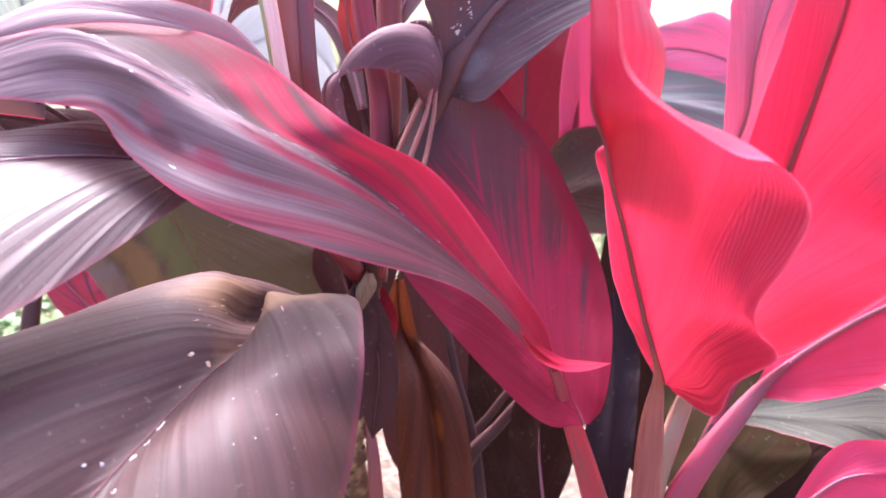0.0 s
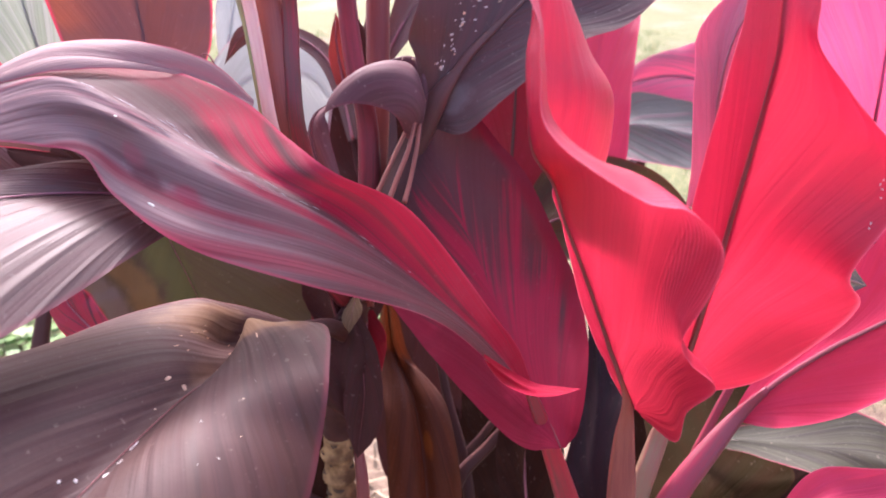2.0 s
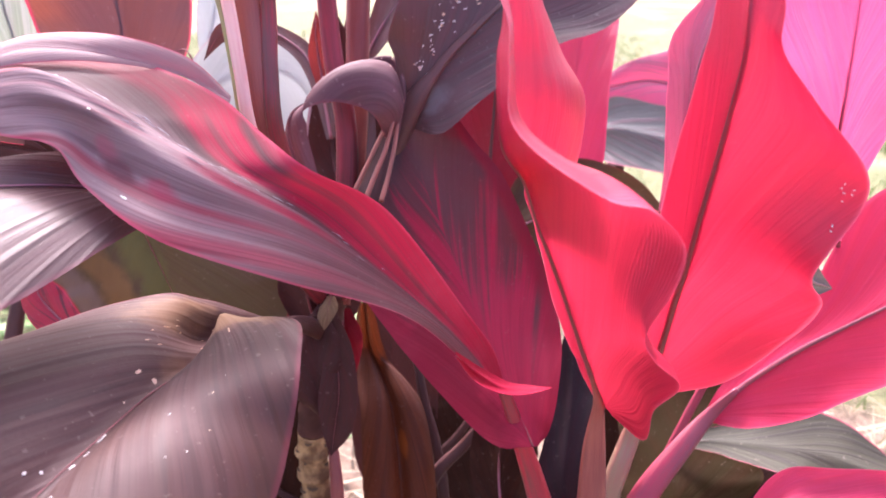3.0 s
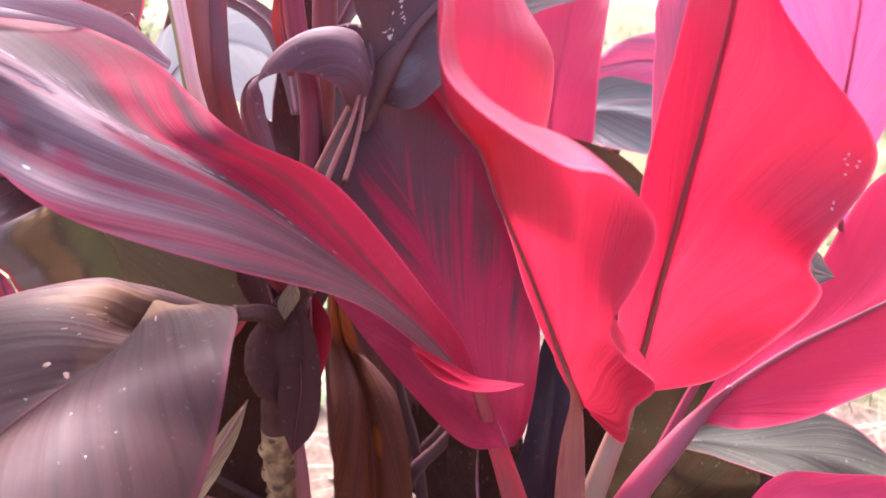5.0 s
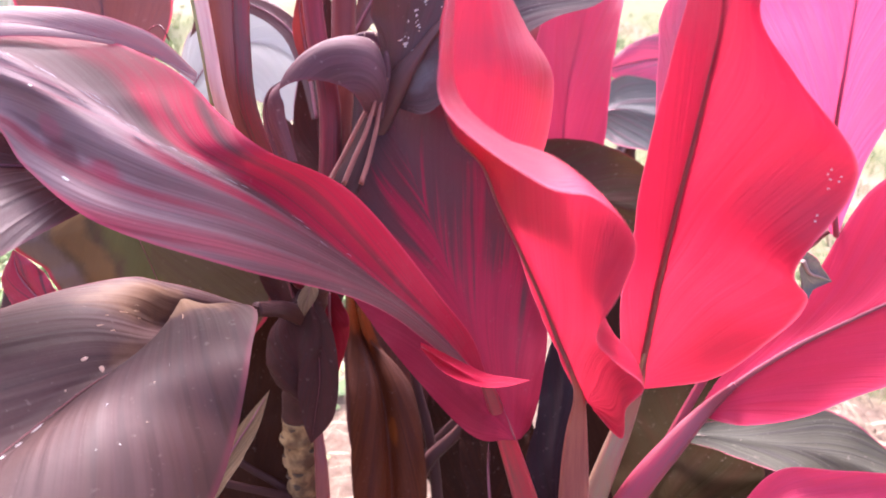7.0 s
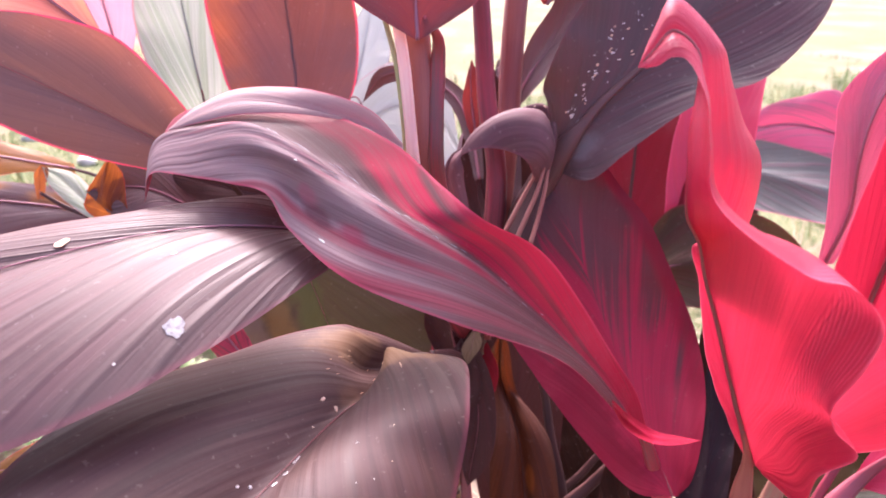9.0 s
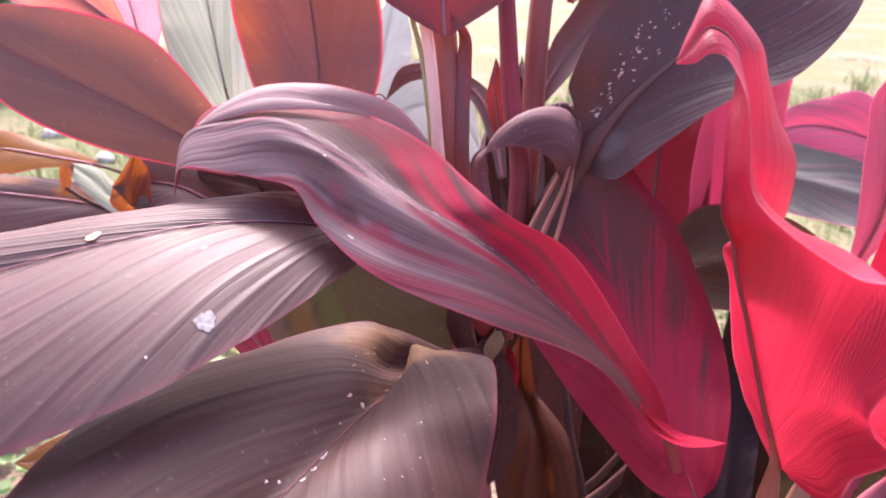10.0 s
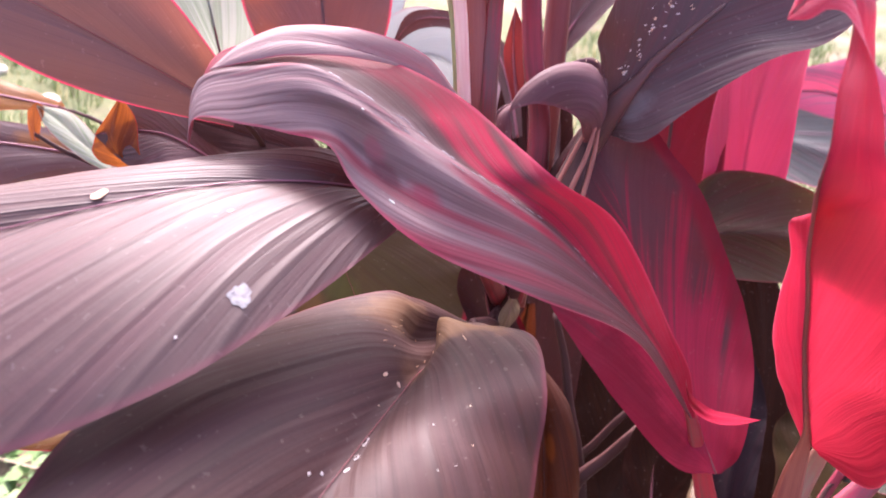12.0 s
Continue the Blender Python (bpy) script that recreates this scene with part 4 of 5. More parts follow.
STALK_TOP_EDGE = [
    (-133, 495, 931, 1.8),
    (-121, 483, 898, 2.0),
    (-114, 474, 859, 2.1),
    (-110, 468, 822, 2.1),
]
STALK_TOP_RED = [
    (-101, 484, 930, 1.6),
    (-93, 497, 914, 4.2),
    (-93, 497, 893, 5.8),
    (-92, 486, 858, 5.9),
    (-89, 478, 817, 6.0),
    (-80, 493, 756, 6.4),
]
STALK_SPOTTED = [
    (78, 593, 901, 1.4),
    (35, 573, 862, 3.6),
    (21, 565, 845, 4.5),
    (7, 560, 826, 8.6),
    (-8, 558, 799, 11.6),
    (-22, 555, 771, 12.7),
    (-34, 556, 745, 13.0),
]
STALK_B = [
    (-79, 622, 958, 7.3),
    (-71, 600, 904, 7.8),
    (-63, 578, 850, 8.3),
    (-51, 557, 797, 8.8),
    (-51, 530, 723, 9.8),
    (-58, 511, 665, 9.9),
]
STALK_C = [
    (-46, 650, 958, 10.1),
    (-47, 625, 903, 10.1),
    (-46, 597, 838, 10.1),
    (-46, 568, 783, 10.0),
    (-51, 535, 710, 10.0),
    (-56, 513, 659, 10.0),
]
STALK_E = [
    (-7, 566, 827, 3.9),
    (-11, 552, 811, 5.1),
    (-18, 535, 790, 8.5),
    (-25, 519, 770, 11.3),
    (-31, 505, 755, 12.0),
    (-38, 490, 736, 12.3),
]
STALK_E2 = [
    (-11, 554, 826, 1.1),
    (-14, 542, 813, 1.3),
    (-24, 525, 793, 1.7),
    (-34, 509, 773, 1.8),
    (-42, 496, 758, 2.0),
]
STALK_E3 = [
    (-7, 546, 827, 0.8),
    (-10, 534, 815, 1.2),
    (-15, 518, 795, 1.7),
    (-23, 502, 776, 2.0),
    (-29, 489, 761, 2.0),
]
STALK_D = [
    (-84, 433, 686, 5.6),
    (-74, 464, 667, 6.9),
    (-62, 492, 640, 8.3),
]
STALK_BROAD = [
    (-124, 362, 807, 3.1),
    (-108, 406, 777, 4.6),
    (-84, 462, 723, 6.6),
    (-66, 505, 666, 8.3),
]
STALK_K = [
    (69, 428, 654, 1.6),
    (82, 429, 631, 4.5),
    (98, 425, 587, 7.2),
    (116, 416, 534, 9.5),
    (128, 409, 489, 11.1),
    (147, 396, 381, 13.2),
]
STALK_C2 = [
    (131, 378, 689, 1.7),
    (140, 385, 661, 3.6),
    (142, 387, 627, 7.6),
    (144, 384, 590, 10.1),
    (149, 380, 531, 11.8),
    (168, 378, 410, 13.9),
]
STALK_G = [
    (186, 416, 676, 1.7),
    (196, 450, 626, 4.2),
    (192, 456, 583, 7.5),
    (182, 446, 551, 8.9),
    (173, 436, 518, 9.9),
    (166, 416, 466, 11.4),
    (173, 399, 386, 13.2),
]
STALK_L = [
    (274, 467, 616, 2.6),
    (256, 467, 589, 5.8),
    (234, 455, 565, 8.9),
    (202, 435, 527, 11.2),
    (182, 420, 475, 12.3),
    (178, 400, 386, 13.2),
]
SHEATH = [
    (-64, 485, 635, -4, 0, 0, 4, 0, 0),
    (-76, 493, 665, -17, 0, -10, 15, 0, 0),
    (-82, 500, 693, -21, 1, -7, 19, 1, 0),
    (-86, 509, 724, 0, 0, 0, 0, 0, 0),
]
INNER_BACK = [
    (-61, 541, 611, -5, -1, 0, 5, 1, 0),
    (-83, 556, 643, -48, -19, -14, 43, 3, 4),
    (-98, 578, 685, -54, -18, -9, 53, 7, 8),
    (-110, 607, 732, -37, -13, -4, 44, 3, 3),
    (-119, 635, 775, 0, 0, 0, 0, 0, 0),
]
INNER_DEEP = [
    (-46, 565, 725, -5, -1, 0, 5, 1, 0),
    (-56, 587, 766, -31, -8, -6, 36, 6, 1),
    (-63, 609, 808, -25, -4, -1, 36, 6, 1),
    (-67, 630, 845, -16, -3, 0, 18, 3, 0),
    (-71, 650, 879, 0, 0, 0, 0, 0, 0),
]
SHADE_RIGHT = [
    (226, 551, 394, -6, -1, 0, 6, 1, 0),
    (221, 589, 450, -52, -12, -9, 55, 10, 4),
    (219, 625, 502, -53, -10, -4, 52, 12, 9),
    (214, 659, 551, -48, -9, -3, 41, 10, 8),
    (206, 696, 606, -33, -6, -2, 24, 5, 2),
    (191, 721, 661, 0, 0, 0, 0, 0, 0),
]
SHADE_MIDDLE = [
    (73, 565, 333, -6, -1, 0, 6, 1, 0),
    (72, 604, 389, -50, -9, -4, 72, 14, 5),
    (68, 639, 441, -47, -12, -9, 61, 11, 4),
    (59, 669, 481, -31, -9, -8, 35, 7, 3),
    (47, 699, 523, 0, 0, 0, 0, 0, 0),
]
SHADE_LOW = [
    (95, 581, 300, -6, 0, 0, 6, 0, 0),
    (75, 624, 370, -43, 4, 12, 56, -4, -12),
    (62, 662, 429, -37, -1, 0, 53, -1, -6),
    (48, 693, 471, -20, -1, 0, 27, 4, 6),
    (38, 718, 502, 0, 0, 0, 0, 0, 0),
]
STEM_V = [
    (-9, 625, 588, 2.9),
    (6, 605, 546, 4.1),
    (16, 586, 504, 4.7),
    (30, 566, 461, 5.3),
    (40, 542, 408, 5.9),
    (48, 506, 284, 7.2),
]
STEM_W = [
    (117, 596, 520, 3.5),
    (81, 564, 501, 4.6),
    (56, 551, 475, 5.7),
    (30, 539, 449, 6.8),
    (11, 526, 400, 8.1),
]
STEM_X = [
    (107, 631, 501, 3.1),
    (74, 616, 470, 3.7),
    (53, 604, 445, 4.3),
    (34, 594, 425, 4.9),
    (10, 576, 389, 5.6),
]
STEM_Y = [
    (-70, 502, 567, 3.5),
    (-62, 485, 530, 4.5),
    (-57, 469, 494, 6.0),
    (-54, 450, 431, 7.2),
]
STEM_Z = [
    (-401, 617, 596, 7.6),
    (-406, 601, 562, 8.8),
    (-409, 586, 530, 9.9),
    (-411, 559, 472, 10.5),
    (-423, 518, 339, 12.0),
]
PALE_BACK = [
    (-254, 731, 736, -3, 0, 0, 3, 0, 0),
    (-224, 756, 786, -22, 12, 28, 16, -28, -36),
    (-183, 777, 806, -13, 21, 45, 16, -36, -54),
    (-139, 773, 795, 3, 16, 34, -3, -42, -65),
    (-108, 756, 755, 0, 0, 0, 0, 0, 0),
]
PALE_UPPER = [
    (-270, 863, 782, -3, 0, 0, 3, 0, 0),
    (-263, 884, 827, -17, -1, 0, 35, 1, 0),
    (-257, 905, 871, -21, -1, 0, 31, 1, 0),
    (-251, 932, 928, 0, 0, 0, 0, 0, 0),
]
SHADE_LEFT = [
    (-111, 450, 394, -5, 0, 0, 5, 0, 0),
    (-122, 477, 449, -48, -4, -6, 41, 3, 4),
    (-123, 499, 508, -43, -6, -10, 38, 3, 3),
    (-119, 522, 566, -35, -6, -10, 30, 2, 3),
    (-106, 548, 655, 0, 0, 0, 0, 0, 0),
]
RED_FLAP = [
    (41, 338, 727, 0, 1, 2, 0, -1, -1),
    (55, 363, 698, 2, 13, -4, -2, -10, 1),
    (74, 380, 675, 4, 14, -5, -1, -10, 2),
    (94, 384, 671, 2, 10, -4, -2, -8, 2),
    (108, 384, 673, 0, 0, 0, 0, 0, 0),
]
SHADE_GAP = [
    (-12, 582, 334, -6, -1, 0, 6, 1, 0),
    (-20, 612, 405, -38, -9, -7, 45, 8, 1),
    (-24, 643, 477, -44, -10, -7, 54, 10, 1),
    (-26, 668, 537, -41, -10, -7, 51, 9, 1),
    (-30, 699, 609, 0, 0, 0, 0, 0, 0),
]
FOLDED_TIP = [
    (-454, 424, 914, 5, 12, 13, -9, -7, -13),
    (-464, 415, 915, -3, 9, 11, 2, -7, -12),
    (-476, 411, 913, -15, 10, 11, 14, -8, -11),
    (-474, 404, 904, -15, 7, 8, 16, -4, -7),
    (-460, 398, 894, -16, 3, 5, 11, 0, -1),
    (-443, 394, 880, 0, 0, 0, 0, 0, 0),
]
ORANGE_FLAP = [
    (-352, 479, 757, -2, 0, 0, 3, 1, 0),
    (-362, 468, 778, -13, -5, -7, 13, 8, -1),
    (-364, 473, 795, -14, -4, -8, 11, 11, 3),
    (-362, 483, 815, 0, 0, 0, 0, 0, 0),
]
ORANGE_BUD = [
    (-484, 542, 749, -3, -1, 0, 3, 1, 0),
    (-486, 547, 762, -5, -1, -1, 6, 1, 0),
    (-485, 552, 775, -6, -2, -2, 7, 1, 0),
    (-484, 554, 780, 0, 0, 0, 0, 0, 0),
]
GREY_BEND = [
    (-412, 547, 725, -5, -2, -3, 5, 2, 2),
    (-439, 549, 745, -7, -5, -8, 6, 5, 8),
    (-464, 552, 766, -10, -5, -7, 9, 4, 7),
    (-485, 553, 778, 0, 0, 0, 0, 0, 0),
]
FAR_PINK = [
    (436, 923, 726, 0, 5, 10, 0, -5, -10),
    (364, 926, 759, -4, 23, 50, -7, -29, -38),
    (298, 920, 774, 3, 15, 32, -3, -26, -31),
    (248, 905, 770, 1, 10, 21, -3, -9, -20),
    (216, 900, 760, 0, 0, 0, 0, 0, 0),
]
STALK_E4 = [
    (-4, 552, 825, 1.1),
    (-7, 539, 812, 1.3),
    (-9, 524, 794, 1.7),
    (-13, 508, 774, 1.8),
    (-17, 494, 760, 2.0),
]
SHADE_UNDER = [
    (297, 492, 386, -27, -1, -1, 27, 1, 1),
    (332, 522, 445, -48, -2, -1, 65, -5, 10),
    (344, 549, 477, -46, 8, -3, 56, -12, -6),
    (350, 582, 498, 0, 0, 0, 0, 0, 0),
]
SHEATH_LOW = [
    (-60, 452, 589, -6, 0, 0, 6, 1, 1),
    (-67, 462, 611, -21, -3, -5, 18, 2, 3),
    (-69, 475, 637, -25, 2, -5, 23, 7, 2),
    (-69, 495, 669, 0, 0, 0, 0, 0, 0),
]
TENDRIL = [
    (-170, 519, 855, 0.6),
    (-171, 521, 860, 0.6),
    (-168, 523, 863, 0.6),
    (-163, 523, 864, 0.6),
    (-159, 521, 860, 0.6),
    (-157, 521, 854, 0.6),
]
TORN = [
    (-57, 486, 681, -3, 0, 0, 3, 0, 0),
    (-59, 477, 671, -8, -1, -2, 8, 1, 2),
    (-61, 470, 658, 0, 0, 0, 0, 0, 0),
]
TORN_LOW = [
    (-68, 484, 633, -3, 0, 0, 3, 0, 0),
    (-68, 478, 626, -5, 0, -1, 5, 1, 2),
    (-70, 473, 615, 0, 0, 0, 0, 0, 0),
]
GAP_PURPLE = [
    (-214, 554, 743, -1, 1, 2, 1, -1, -2),
    (-244, 537, 766, -1, 12, 15, 1, -12, -14),
    (-276, 521, 780, 0, 11, 13, 0, -12, -14),
    (-305, 514, 789, 2, 6, 8, -3, -8, -12),
    (-330, 508, 795, 0, 0, 0, 0, 0, 0),
]
# end of control rows
# ridges and hollows of the blades: side, place along, place across, height in metres, length, breadth, drift
MAIN_FOLDS = [(-1, 0.52, 0.22, -0.004, 0.16, 0.14, 0.5), (-1, 0.52, 0.60, 0.006, 0.15, 0.2, 0.3), (1, 0.45, 0.35, 0.004, 0.2, 0.25, 0.0)]
LOW_FOLDS = [(1, 0.15, 0.36, 0.013, 0.09, 0.2, 0.0), (-1, 0.16, 0.40, -0.012, 0.09, 0.25, 0.0)]


def plant_at(x, y, label, group="clump of ti plants"):
    ob = new("ti_plant")
    ob.location = (0, 0, 0)
    return tagged(ob, label=label, category="plant", group=group)


# ---- ground and distance ----
def smooth_ground():
    verts, faces = [], []
    xs = sorted(set([-400, -120, -40, -15] + [round(-7 + 0.2 * i, 3) for i in range(71)] + [15, 40, 120, 400]))
    ys = sorted(set([-400, -100, -30, -8] + [round(-3 + 0.2 * i, 3) for i in range(66)] + [16, 40, 120, 400]))
    for y in ys:
        for x in xs:
            near = max(0.0, 1 - math.hypot(x, y - 2) / 9)
            z = near * 0.035 * noise.noise((x * 1.3, y * 1.3, 0.0)) + near * 0.02 * noise.noise((x * 5, y * 5, 3.0))
            verts.append((x, y, z))
    w = len(xs)
    for j in range(len(ys) - 1):
        for i in range(w - 1):
            a = j * w + i
            faces.append((a, a + 1, a + w + 1, a + w))
    ob = new("ground", mesh_of("ground", verts, faces, ground_material()))
    tagged(ob, label="pale dry soil with patchy short grass", category="ground", kind="structure")


smooth_ground()


def scatter(name, count, area, size, material, label, category, bare=0.0, blades=1, lean=0.5, seed=3, round_leaf=False):
    """Many small blades or leaflets rooted on the ground, as one stuff object."""
    rng = random.Random(seed)
    verts, faces = [], []
    x0, x1, y0, y1 = area
    for _ in range(count):
        x, y = rng.uniform(x0, x1), rng.uniform(y0, y1)
        if math.hypot(x - 0.1, y - 0.55) < bare * rng.uniform(0.7, 1.3):
            continue
        edge = max(abs(2 * (x - x0) / (x1 - x0) - 1), abs(2 * (y - y0) / (y1 - y0) - 1), math.hypot(2 * (x - x0) / (x1 - x0) - 1, 2 * (y - y0) / (y1 - y0) - 1) * 0.9)
        if noise.noise((x * 1.1, y * 1.1, seed)) - 1.6 * max(0.0, edge - 0.55) + rng.uniform(-0.15, 0.15) < -0.22:
            continue
        for _ in range(blades):
            a, h = rng.uniform(0, 6.28), size * rng.uniform(0.5, 1.4)
            dx, dy = math.cos(a), math.sin(a)
            bx, by = x + rng.uniform(-1, 1) * size * 0.4, y + rng.uniform(-1, 1) * size * 0.4
            k = len(verts)
            b = h * lean * rng.uniform(0.3, 1.4)
            if round_leaf:
                w = h * 0.42
                z = h * rng.uniform(0.3, 1.0)
                verts += [(bx, by, z), (bx + dx * w - dy * w, by + dy * w + dx * w, z + w * 0.4), (bx + dx * 2 * w, by + dy * 2 * w, z + w * 0.3), (bx + dx * w + dy * w, by + dy * w - dx * w, z + w * 0.2)]
                faces.append((k, k + 1, k + 2, k + 3))
            else:
                w = max(0.0012, h * 0.035)
                verts += [(bx - dy * w, by + dx * w, -0.01), (bx + dy * w, by - dx * w, -0.01), (bx + dx * b * 0.4 + dy * w * 0.8, by + dy * b * 0.4 - dx * w * 0.8, h * 0.65), (bx + dx * b * 0.4 - dy * w * 0.8, by + dy * b * 0.4 + dx * w * 0.8, h * 0.65), (bx + dx * b, by + dy * b, h * 0.95)]
                faces += [(k, k + 1, k + 2, k + 3), (k + 3, k + 2, k + 4)]
    ob = new(name, mesh_of(name, verts, faces, material))
    tagged(ob, label=label, category=category, kind="stuff")


scatter("grass", 44000, (-5.5, 5.0, -4.0, 8.0), 0.042, GRASS, "short sunlit yellow-green grass blades on dry soil", "grass", 0.9, 3, 0.8, 3)
scatter("grass_tuft", 900, (-4.5, 4.5, 1.4, 6.5), 0.11, GRASS, "taller tufts of yellow-green grass in the lawn", "grass", 1.0, 9, 0.9, 23)
scatter("weed", 4200, (-2.4, 0.2, 0.0, 2.4), 0.035, WEED, "small round green weed leaves on bare soil", "weeds", 0.55, 3, 0.8, 5, True)
scatter("dry_straw", 2600, (-1.2, 2.0, 0.5, 2.4), 0.09, STRAW, "pale dry straw and stems lying on the soil", "straw", 0.1, 1, 3.5, 7)

# ---- the plants ----
dark = plant_at(0, 0, "ti plant with broad glossy purple-brown leaves on a ringed cane")
red = plant_at(0, 0, "young ti shoot with glowing crimson leaves on pink stalks")
back = plant_at(0, 0, "ti plant behind with backlit brown and orange leaves")
far = plant_at(0, 0, "ti plant behind with red, grey and olive leaves")


def cane(plant, path, radius, bark_below, label_low, label_high):
    c = spline(np.array(path, float), 60)
    rng = random.Random(4)
    low = [p for p in c if p[2] <= bark_below + 0.01]
    high = [p for p in c if p[2] >= bark_below - 0.01]
    for name, some, mat, lab, ring in (("stem", low, BARK, label_low, 0.26), ("young_stem", high, GREEN_CANE, label_high, 0.08)):
        some = np.array(some)
        fine = spline(some[:: max(1, len(some) // 12)], 90)
        radii = [radius * (1 + ring * max(0.0, math.sin(i * 0.85 + 0.6 * math.sin(i * 0.31))) ** 3 + rng.uniform(-0.02, 0.02)) for i in range(len(fine))]
        body = part(name, tube_mesh(name, fine, radii, mat, 16), plant, lab)
        if name == "stem":
            for k in range(26):
                p = Vector(fine[88 - 2 * k])
                a = -1.57 + rng.uniform(-1.3, 1.3)
                out = Vector((math.cos(a), math.sin(a), 0))
                side, q, h = Vector((-out.y, out.x, 0)), p + out * radius * 1.12, radius * rng.uniform(0.12, 0.3)
                w = radius * rng.uniform(0.2, 0.45)
                ring = [q + side * w * math.cos(t) + Vector((0, 0, h * math.sin(t))) - out * 0.0015 * (1 + math.cos(2 * t)) for t in (0, 0.8, 1.6, 2.4, 3.14, 3.9, 4.7, 5.5)]
                part("leaf_scar", mesh_of("leaf_scar", [tuple(v) for v in ring] + [tuple(q + out * 0.001)], [(i, (i + 1) % 8, 8) for i in range(8)], SCAR), body)


cane(dark, [(-0.075, 0.50, -0.02), (-0.078, 0.49, 0.2), (-0.077, 0.49, 0.4), (-0.080, 0.485, 0.52), (-0.074, 0.495, 0.60), (-0.064, 0.512, 0.655), (-0.060, 0.52, 0.69)], 0.0130, 0.545, "brown ringed woody cane", "purple young cane with leaf scars")
cane(red, [(0.20, 0.47, -0.02), (0.195, 0.455, 0.15), (0.185, 0.43, 0.30), (0.18, 0.415, 0.40), (0.178, 0.41, 0.44)], 0.016, 0.30, "brown ringed woody cane", "purple young cane")
cane(back, [(-0.28, 0.66, -0.02), (-0.27, 0.64, 0.2), (-0.262, 0.62, 0.42), (-0.255, 0.605, 0.60), (-0.25, 0.60, 0.69)], 0.013, 0.45, "brown ringed woody cane", "purple young cane")
cane(far, [(0.30, 0.98, -0.02), (0.29, 0.97, 0.3), (0.28, 0.96, 0.5), (0.27, 0.95, 0.66)], 0.013, 0.4, "brown ringed woody cane", "purple young cane")

BACK_TOP, FAR_TOP, RED_TOP, DARK_LOW = (-0.25, 0.60, 0.68), (0.27, 0.95, 0.655), (0.178, 0.41, 0.435), (-0.077, 0.49, 0.44)
main = leaf(dark, MAIN_STRIPED, STRIPED, "arching purple leaf streaked with crimson", bow=(-0.04, 0.08), ripple=0.0006, seed=1, along=110, half=18, folds=MAIN_FOLDS, rib=RIB_DARK, rib_size=0.0008)
broad = leaf(dark, BROAD_DARK, PLEATED, "broad pleated purple-brown leaf", bow=(0.12, 0.10), ripple=0.0008, seed=2, along=80, half=12, rib_size=0.0007)
low = leaf(dark, LOW_DARK, LOW, "drooping purple-brown leaf with pale scars", bow=(0.16, 0.16), ripple=0.0010, seed=3, along=100, half=16, folds=LOW_FOLDS, rib_size=0.0005, rib=RIB_DARK)
spotted = leaf(dark, SPOTTED_DARK, FLECKED, "dark leaf flecked with white scars", bow=(0.08, 0.08), seed=4, rib_size=0.0022, rib=STALK_BROWN)
curled = leaf(dark, SMALL_CURLED, CURL, "small curled purple leaf", bow=(0.30, 0.30), ripple=0.0003, seed=5, along=48, half=8, rib_size=0.0003)
leaf(dark, TOP_MAROON, MAROON, "upright maroon leaf", bow=(0.15, 0.15), seed=6)
leaf(dark, TOP_MAROON_BEHIND, MAROON, "upright maroon leaf", bow=(0.1, 0.1), seed=7)
leaf(dark, SLENDER_GREY, DARK, "slender grey-purple leaf", seed=8)
leaf(dark, RED_BUD, MAROON, "small red bud leaf", seed=9, along=30, half=5)
leaf(dark, HANGING_BROWN, RUST, "withered rust-brown hanging leaf", bow=(0.38, 0.30), ripple=0.002, seed=10, rib=STALK_DEEP, rib_size=0.0009)
leaf(dark, HANGING_PURPLE, BROWN_AND_SHADE, "small hanging purple leaf", rib=RIB_DARK, rib_size=0.0005, seed=11, along=36, half=6)
leaf(dark, HANGING_RED, WINE, "small hanging wine-red leaf", seed=12, along=30, half=5)
leaf(dark, OLIVE_BROAD, OLIVE_BROWN, "olive-brown leaf", bow=(0.1, 0.1), seed=13, rib_size=0.0005, rib=RIB_DARK)
leaf(dark, LOW_STRIPED, CRIMSON_STRIPES, "low leaf striped red and purple", seed=14)
leaf(dark, YELLOWED, OCHRE, "yellowed leaf with a red margin", seed=15)
leaf(dark, LOW_GREY, DARK, "low grey-purple leaf", seed=16)
leaf(dark, DRY_STRAW, DRY, "dry straw-coloured leaf tip", ripple=0.002, seed=17, along=36, half=6)
leaf(dark, INNER_PURPLE, DARK, "inner purple leaf", bow=(0.25, 0.25), seed=18)
leaf(dark, INNER_MAUVE, MAUVE_PALE, "inner pale mauve leaf", bow=(0.2, 0.2), seed=19)
leaf(dark, ARCHING_DARK, DARK, "narrow dark arching leaf", seed=20, half=5)
stalk(dark, STALK_TOP, STALK_BROWN, "brown grooved leaf stalk", 0.3)
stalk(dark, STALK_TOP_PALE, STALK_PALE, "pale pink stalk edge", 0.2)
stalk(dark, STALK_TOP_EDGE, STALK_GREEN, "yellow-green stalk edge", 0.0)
stalk(dark, STALK_TOP_RED, STALK_LIT, "brown leaf stalk with crimson lines", 0.3)
stalk(dark, STALK_SPOTTED, STALK_DUSK, "broad dark purple-brown leaf stalk", 0.2)
leaf(dark, UPTURNED, HOOD, "upturned margin of the arching leaf", bow=(0.1, 0.1), ripple=0.0004, seed=56, half=5, rib_size=0.0002)
leaf(back, PALE_BACK, COOL_GREY, "pale grey leaf in the gap", seed=57)
leaf(back, PALE_UPPER, COOL_GREY, "pale grey leaf in the gap", seed=58)
stalk(dark, TENDRIL, STALK_PURPLE, "thin curled tendril", 0.0)
stalk(dark, STALK_B, STALK_PURPLE, "purple leaf stalk")
stalk(dark, STALK_C, STALK_BROWN, "brown leaf stalk")
